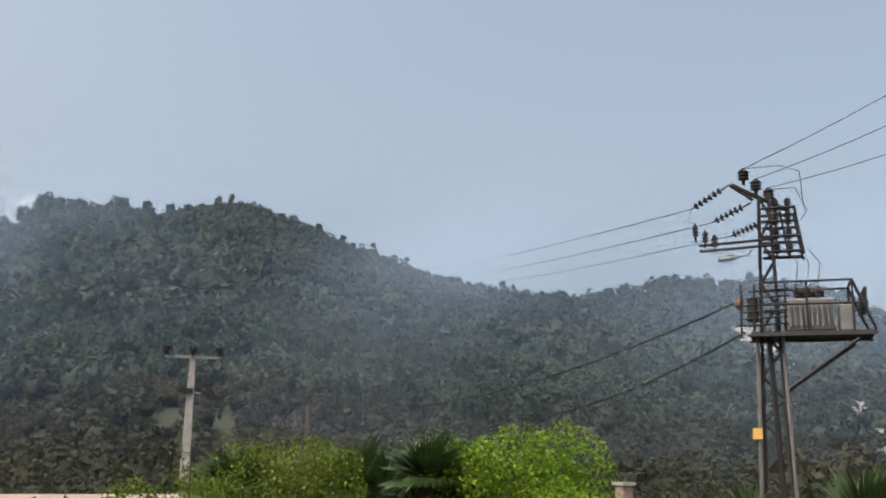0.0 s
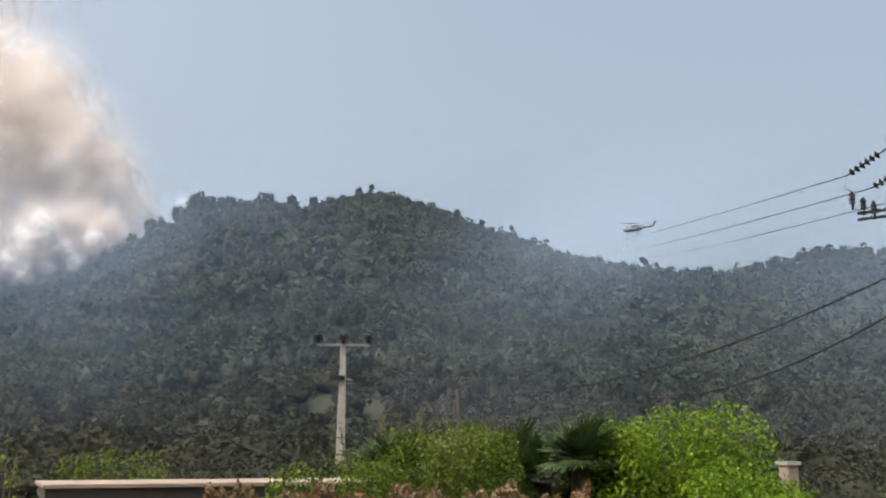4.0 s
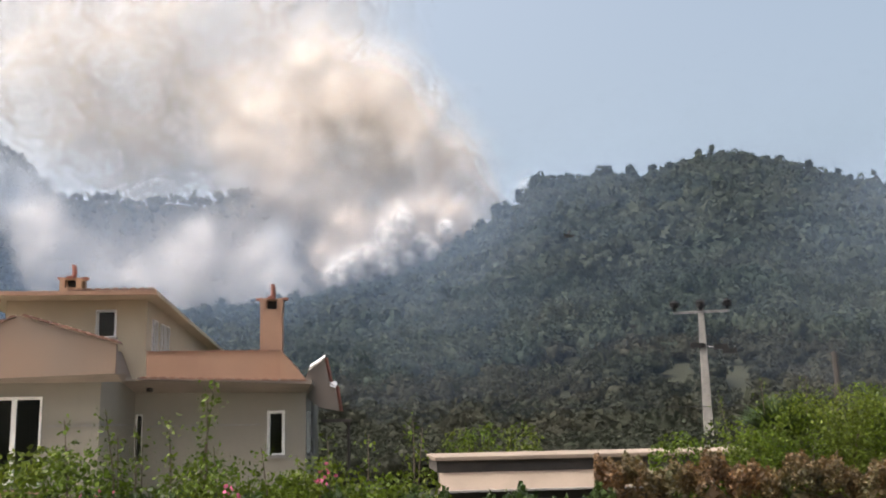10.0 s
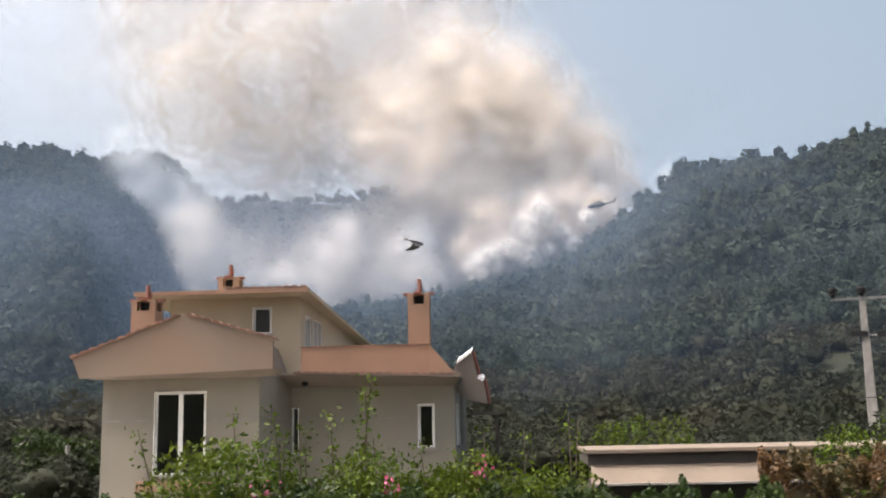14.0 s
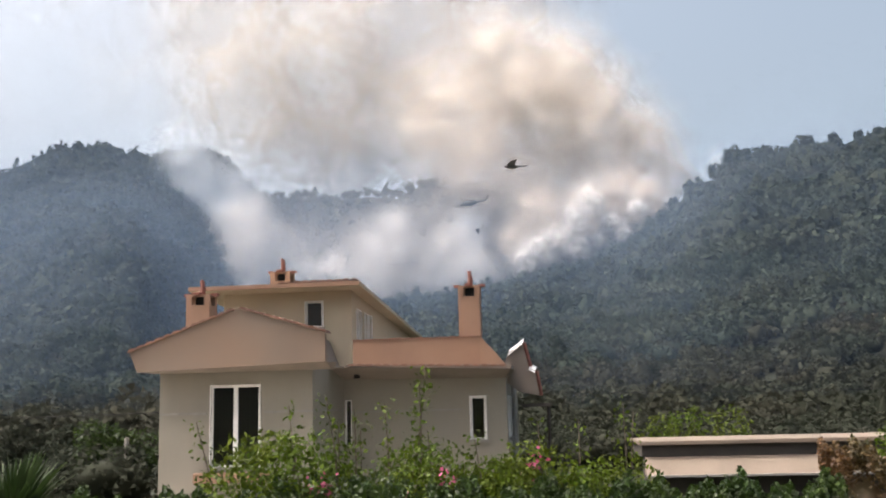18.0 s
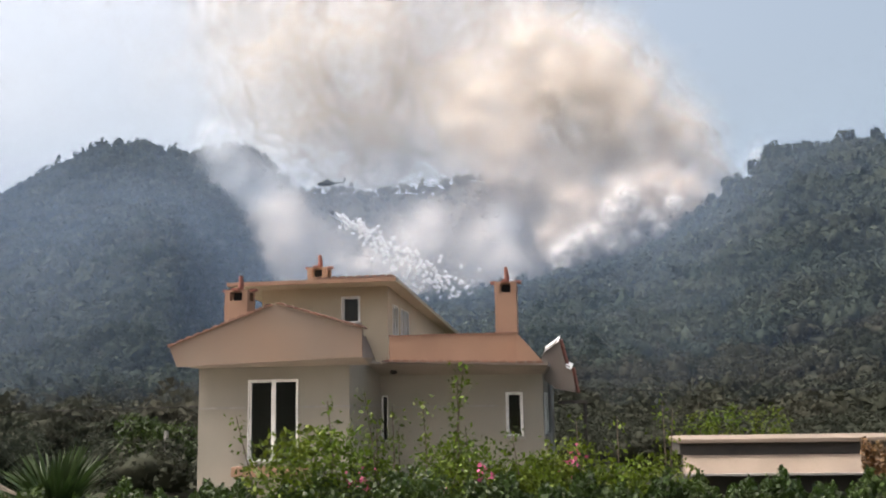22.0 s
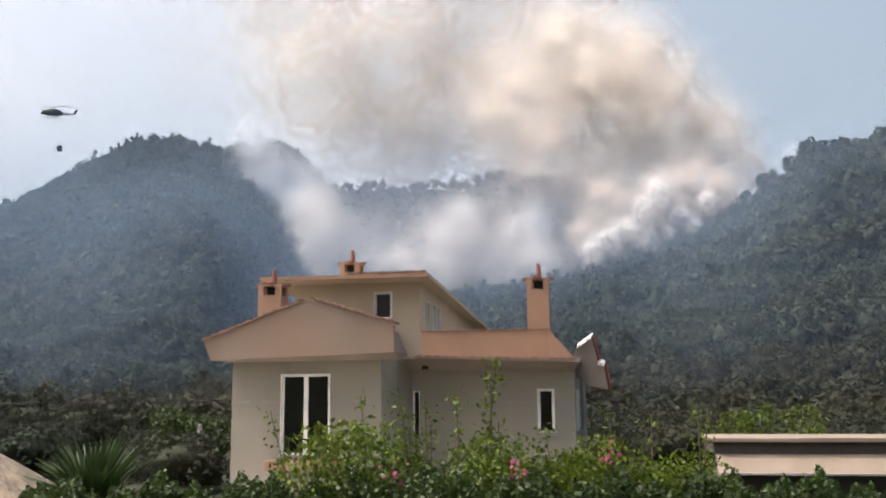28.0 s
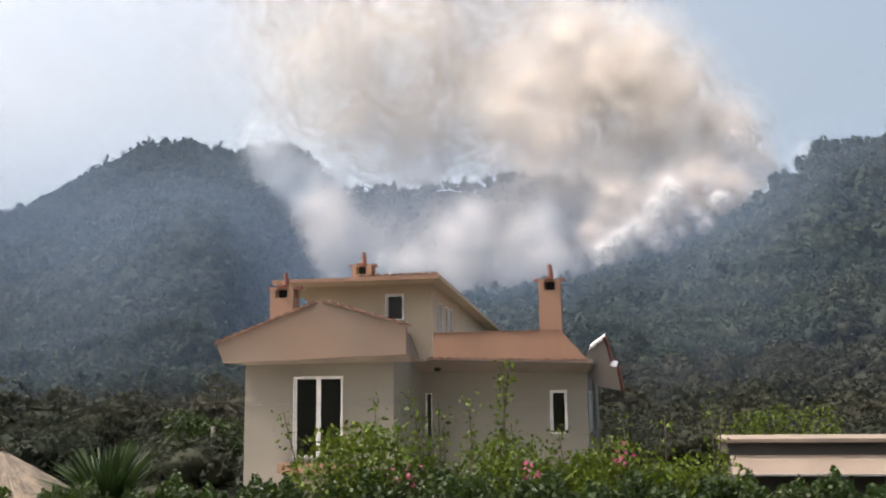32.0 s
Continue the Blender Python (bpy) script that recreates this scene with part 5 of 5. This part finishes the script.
# ---- helicopter ----
FLIGHT = ((0.0, -47.28, 11.71), (1.0, -43.65, 12.11), (2.0, -40.88, 12.12), (3.0, -37.01, 12.40), (3.5, -35.13, 12.32), (5.5, -28.52, 12.41), (6.5, -25.92, 12.41), (9.0, -17.04, 11.77), (14.0, -2.38, 11.81), (17.0, 5.70, 11.83), (19.0, 10.53, 11.85), (21.0, 16.14, 12.59), (23.0, 21.56, 13.19), (24.0, 24.97, 14.03), (27.5, 34.81, 15.60), (28.0, 36.14, 15.63), (28.5, 37.88, 15.87), (30.0, 42.78, 16.32), (32.5, 49.88, 17.07))   # seconds, degrees left, degrees up


def heli_place(t):
    """Where the helicopter flies: it comes from the east, crosses the hill and turns away in the west."""
    def mean(col):
        # averaged over two seconds, so that the flight is smooth
        u = np.linspace(max(t - 1.0, 2 * t - 65 if t > 32 else t - 1.0), t + 1.0, 9)
        T, C = [q[0] for q in FLIGHT], [q[col] for q in FLIGHT]
        v = np.interp(u, T, C)
        v = np.where(u < 0, C[0] + (u - T[0]) * (C[1] - C[0]) / (T[1] - T[0]), v)
        return float(v.mean())
    az, el = mean(1), mean(2)
    r = np.interp(t, (0, 6, 14, 19, 24, 28, 32), (430, 440, 470, 480, 450, 410, 380))
    return polar(az, r, EYE + r * math.tan(radians(el)))


def rings(bm, rows, n=12):
    """A body lofted through rings of (x, z, half width, half height)."""
    R = [[bm.verts.new((x, math.cos(k * math.tau / n) * w, z + math.sin(k * math.tau / n) * h)) for k in range(n)] for x, z, w, h in rows]
    for a, b in zip(R, R[1:]):
        for k in range(n):
            bm.faces.new((a[k], a[(k + 1) % n], b[(k + 1) % n], b[k]))
    bm.faces.new(R[0][::-1])
    bm.faces.new(R[-1])
    return bm


M_HELI = mat("helicopter_paint", (0.045, 0.05, 0.048), (0.035, 0.038, 0.038), 1.5, 0.5, bump=0.0)
heli = thing("helicopter", "dark fire-fighting helicopter with a slung water bucket, in flight", "helicopter")
part("fuselage", rings(bmesh.new(), ((5.2, -0.2, 0.1, 0.15), (4.8, -0.1, 0.7, 0.6), (3.6, 0.2, 1.1, 1.0), (1.5, 0.35, 1.25, 1.2), (-1.5, 0.4, 1.2, 1.15), (-3.2, 0.6, 0.7, 0.75), (-4.0, 0.7, 0.4, 0.45))), M_HELI, heli, smooth=True)
part("tail_boom", rings(bmesh.new(), ((-3.6, 0.75, 0.42, 0.42), (-9.0, 1.15, 0.18, 0.2))), M_HELI, heli, smooth=True)
part("engine_cowling", rings(bmesh.new(), ((2.2, 1.5, 0.3, 0.3), (1.2, 1.75, 0.7, 0.5), (-1.5, 1.75, 0.7, 0.5), (-2.8, 1.4, 0.3, 0.3))), M_HELI, heli, smooth=True)
prism("tail_fin", ((-8.6, 1.2), (-9.6, 3.2), (-9.0, 3.25), (-7.9, 1.3)), -0.06, 0.06, M_HELI, heli)
box("tail_plane", -7.6, -7.0, -1.4, 1.4, 1.0, 1.08, M_HELI, heli)
bar("mast", [(0, 0, 1.8), (0, 0, 2.9)], 0.14, M_DARK, heli)
part("cockpit_glass", rings(bmesh.new(), ((5.0, 0.15, 0.3, 0.3), (4.4, 0.45, 0.85, 0.45), (3.4, 0.75, 1.05, 0.5), (2.9, 0.9, 0.9, 0.4))), M_GLASS, heli, "dark cockpit glass", smooth=True)
for _y in (-1.1, 1.1):
    bar("skid", [(4.0, _y, -1.4), (3.4, _y, -1.55), (-2.2, _y, -1.55)], 0.07, M_DARK, heli)
    for _x in (2.2, -1.0):
        bar("skid_strut", [(_x, _y * 0.6, -0.6), (_x, _y, -1.55)], 0.05, M_DARK, heli)
_bm = bmesh.new()
for _k in range(2):
    block(_bm, 0.2, 7.2, -0.27, 0.27, 0.0, 0.06, Matrix.Rotation(math.pi * _k, 4, "Z") @ Matrix.Rotation(radians(-2.5), 4, "Y"))
block(_bm, -0.4, 0.4, -0.25, 0.25, -0.08, 0.1)
rotor = part("main_rotor", _bm, M_DARK, heli, "dark two-bladed rotor")
_bm = bmesh.new()
for _k in range(2):
    block(_bm, 0.05, 1.25, -0.03, 0.03, -0.1, 0.1, Matrix.Rotation(math.pi * _k, 4, "Y"))
tail_rotor = part("tail_rotor", _bm, M_DARK, heli)

bucket = thing("water_bucket", "dark slung water bucket hanging on a long line", "bucket")
_bm = bmesh.new()
for (_a, _ra), (_b, _rb) in (((-1.4, 0.85), (0.2, 1.12)), ((0.2, 1.12), (0.75, 1.05))):
    tube(_bm, [(0, 0, _a), (0, 0, _b)], _ra, _rb, 14)
part("shell", _bm, M_DARK, bucket, smooth=False)
bar("sling_line", [(0, 0, 1.6), (0, 0, 13.2)], 0.04, M_DARK, bucket)
for _k in range(4):
    bar("sling_leg", [(math.cos(_k * 1.57) * 0.9, math.sin(_k * 1.57) * 0.9, 0.7), (0, 0, 1.6)], 0.03, M_DARK, bucket)

M_WATER = smoke_mat("white_spray", (0.95, 0.96, 0.97), (0.97, 0.975, 0.98), 0.26, 1.5, even=0.5)
SPRAY = []
_rng = np.random.default_rng(77)
_drops = []
for _k in range(4):
    _bm = bmesh.new()
    bmesh.ops.create_icosphere(_bm, subdivisions=2, radius=1.0)
    for _q in _bm.verts:
        _q.co = Vector((_q.co.x, _q.co.y, _q.co.z * 1.1)) * (1 + 0.25 * noise.noise(_q.co * 2.2 + Vector((_k * 7, 0, 0))))
    _me = bpy.data.meshes.new("spray")
    _bm.to_mesh(_me)
    _bm.free()
    _drops.append(_me)
for _k in range(300):
    _t = tagged(put("water_spray", _drops[_k % 4], M_WATER), "white water spray dropped from the bucket", "water", "spray of the water drop")
    SPRAY.append((_t, 18.5 + 3.5 * _k / 300, _rng.normal(0, 1, 3)))

# ---- swallows ----
SWALLOW_WAYS = (
    ((7.0, -2.79, 12.57, 6.77), (7.1, -2.55, 12.53, 7.06), (7.2, -1.74, 12.40, 7.77)),
    ((9.8, 4.02, 18.84, 9.80), (9.9, 3.67, 19.33, 8.63), (10.0, 3.10, 20.00, 6.34)),
    ((11.3, 1.24, 9.99, 4.43), (11.4, 0.25, 10.07, 4.69), (11.5, -0.41, 10.07, 4.76), (11.6, -1.53, 9.96, 4.91)),
    ((12.5, -2.79, 8.10, 4.18), (12.6, -3.18, 7.94, 5.13)),
    ((13.4, -4.62, 8.34, 5.93), (13.5, -4.31, 8.51, 5.92), (13.6, -3.74, 8.79, 5.61)),
    ((17.8, 1.48, 9.94, 5.01), (17.9, 0.69, 10.04, 5.05), (18.0, -1.00, 10.03, 5.06), (18.1, -1.85, 9.91, 5.06)),
)   # seconds and places of each swallow's pass
M_PLUME = mat("swallow_plumage", (0.02, 0.022, 0.03), (0.035, 0.033, 0.035), 20.0, 0.6, bump=0.1)
M_BELLY = mat("pale_plumage", (0.35, 0.31, 0.26), (0.28, 0.25, 0.22), 20.0, 0.8, bump=0.1)


def swallow():
    s = thing("swallow", "small dark swallow with pointed wings, darting past", "bird", None, "swallows")
    part("body", rings(bmesh.new(), ((0.085, 0.004, 0.003, 0.003), (0.07, 0.005, 0.012, 0.012), (0.045, 0.002, 0.018, 0.018), (0.0, -0.002, 0.022, 0.021), (-0.04, 0.0, 0.015, 0.014), (-0.075, 0.003, 0.005, 0.005)), 10), M_PLUME, s, smooth=True)
    part("belly", rings(bmesh.new(), ((0.05, -0.011, 0.006, 0.006), (0.02, -0.014, 0.013, 0.011), (-0.02, -0.012, 0.012, 0.010), (-0.05, -0.006, 0.005, 0.005)), 8), M_BELLY, s, "pale underside", smooth=True)
    part("tail", slab(((-0.065, -0.012), (-0.065, 0.012), (-0.15, 0.036), (-0.105, 0.0), (-0.15, -0.036)), 0.003), M_PLUME, s)
    wings = []
    for side in (1, -1):
        w = part("wing", slab([(x, y * side) for x, y in ((0.04, 0.0), (0.055, 0.06), (0.03, 0.11), (-0.055, 0.175), (-0.03, 0.1), (-0.025, 0.04), (-0.03, 0.0))], 0.003), M_PLUME, s)
        wings.append((w, side))
    return s, wings


def slab(outline, thick):
    """A thin flat piece with the given outline in x and y."""
    bm = bmesh.new()
    a = [bm.verts.new((x, y, thick / 2)) for x, y in outline]
    b = [bm.verts.new((x, y, -thick / 2)) for x, y in outline]
    bm.faces.new(a)
    bm.faces.new(b[::-1])
    for i in range(len(a)):
        bm.faces.new((a[i], b[i], b[(i + 1) % len(a)], a[(i + 1) % len(a)]))
    bmesh.ops.recalc_face_normals(bm, faces=bm.faces)
    return bm



SWALLOWS = [(swallow(), way) for way in SWALLOW_WAYS]


def bucket_place(t):
    """Where the bucket swings: below the helicopter, a little behind it."""
    p = heli_place(t)
    return p - Vector((0, 0, 13.6)) - (heli_place(t + 0.5) - p).normalized() * (3.2 + 0.6 * math.sin(t * 1.1))


def motions():
    # helicopter: heading from its way, rotor and tail rotor turning
    rows, rot, tail, hang = [], [], [], []
    for k in range(65):
        t = k * 0.5
        p, q = heli_place(t), heli_place(t + 0.5)
        d = q - p
        yaw = math.degrees(math.atan2(d.y, d.x))
        rows.append((t, Matrix.Translation(p) @ pose(0, 0, 0, 0, 3, yaw)))
        hang.append((t, Matrix.Translation(bucket_place(t)) @ pose(0, 0, 0, 2 * math.sin(t), 13.0, yaw)))
    walk(heli, rows)
    walk(bucket, hang)
    for k in range(321):
        rot.append((k * 0.1, Matrix.Translation((0, 0, 2.9)) @ pose(0, 0, 0, 0, 0, 77 * k)))
        tail.append((k * 0.1, Matrix.Translation((-9.2, 0.22, 2.9)) @ pose(0, 0, 0, 0, 71 * k, 0)))
    walk(rotor, rot)
    walk(tail_rotor, tail)
    # smoke: every billow rises, swells aside and rolls slowly
    for t, p, d, reach, turn in BILLOWS:
        out = []
        for s in range(0, 33, 8):
            f = s / 32 - 0.85
            m = Matrix.Translation(p + Vector((d[0] * 0.25, d[1] * 0.1, 0.35 + 0.15 * d[2])) * reach * f)
            out.append((float(s), m @ pose(0, 0, 0, 8 * d[0] * f, 8 * d[1] * f, turn + 26 * d[2] * f)))
        walk(t, out)
    # water: carried in the bucket, let go from 18 s on, falling and drifting into the smoke
    for t, t0, d in SPRAY:
        out = []
        for s in range(0, 46):
            u = s / 2.0
            if u < t0 - 0.05:
                out.append((u, Matrix.Translation(bucket_place(u) - Vector((0, 0, 0.35)))))
        start = bucket_place(t0) - Vector((0, 0, 0.35))
        way = (heli_place(t0 + 0.2) - heli_place(t0)) / 0.2
        out.append((t0, Matrix.Translation(start)))
        for k in range(1, 9):
            u = k * 0.7
            fall = 14.0 * (u - 0.6 * (1 - math.exp(-u / 0.6)))
            go = way * 0.45 * (1 - math.exp(-u / 0.7)) + Vector((d[0] * 2.0, d[1] * 2.0, d[2] * 2.0)) * u
            if t0 + u < 31.9:
                out.append((t0 + u, Matrix.Translation(start + go - Vector((0, 0, fall))) @ pose(0, 0, 0, 0, 0, 40 * u * d[0])))
        end = out[-1][1].translation
        az = -math.degrees(math.atan2(end.x, end.y))
        low = float(height(az, math.hypot(end.x, end.y))) - 3.0
        out.append((min(31.9, out[-1][0] + 3.0), Matrix.Translation((end.x, end.y, low))))
        out.append((32.0, Matrix.Translation((end.x, end.y, low))))
        walk(t, out)

    # swallows: each comes from behind the garden, crosses fast and swings away again
    for n, ((bird, wings), way) in enumerate(SWALLOWS):
        P = [Vector(q[1:]) for q in way]
        into, away = (P[1] - P[0]), (P[-1] - P[-2])
        pts = [(way[0][0] - 0.1 * k, P[0] - into * k) for k in range(8, 0, -1)] + [(q[0], p) for q, p in zip(way, P)] + [(way[-1][0] + 0.1 * k, P[-1] + away * k) for k in range(1, 9)]
        back = Vector((4.0 * n - 6, -45, 14))
        first, last = pts[0], pts[-1]
        pts = [(0.0, back), (first[0] - 3.0, back + Vector((0, 2, 0)))] + pts + [(last[0] + 3.0, back + Vector((2, 0, 2))), (32.0, back + Vector((2, -2, 2)))]
        out = []
        for k, (u, p) in enumerate(pts):
            d = pts[min(k + 1, len(pts) - 1)][1] - pts[max(k - 1, 0)][1]
            yaw = math.degrees(math.atan2(d.y, d.x))
            if out:
                old = out[-1][2]
                yaw = old + max(-85.0, min(85.0, (yaw - old + 180) % 360 - 180))
            out.append((u, Matrix.Translation(p) @ pose(0, 0, 0, 0, -math.degrees(math.atan2(d.z, math.hypot(d.x, d.y))) * 0.6, yaw), yaw))
        walk(bird, [q[:2] for q in out])
        for w, side in wings:
            flap = [(0.0, pose(0, 0, 0, side * 10, 0, 0))]
            for k in range(-16, 20):
                flap.append((way[0][0] + 0.05 * k, pose(0, 0, 0, side * (12 + 38 * math.sin(k * 1.1 + n)), 0, 0)))
            walk(w, flap + [(32.0, pose(0, 0, 0, side * 10, 0, 0))])


motions()
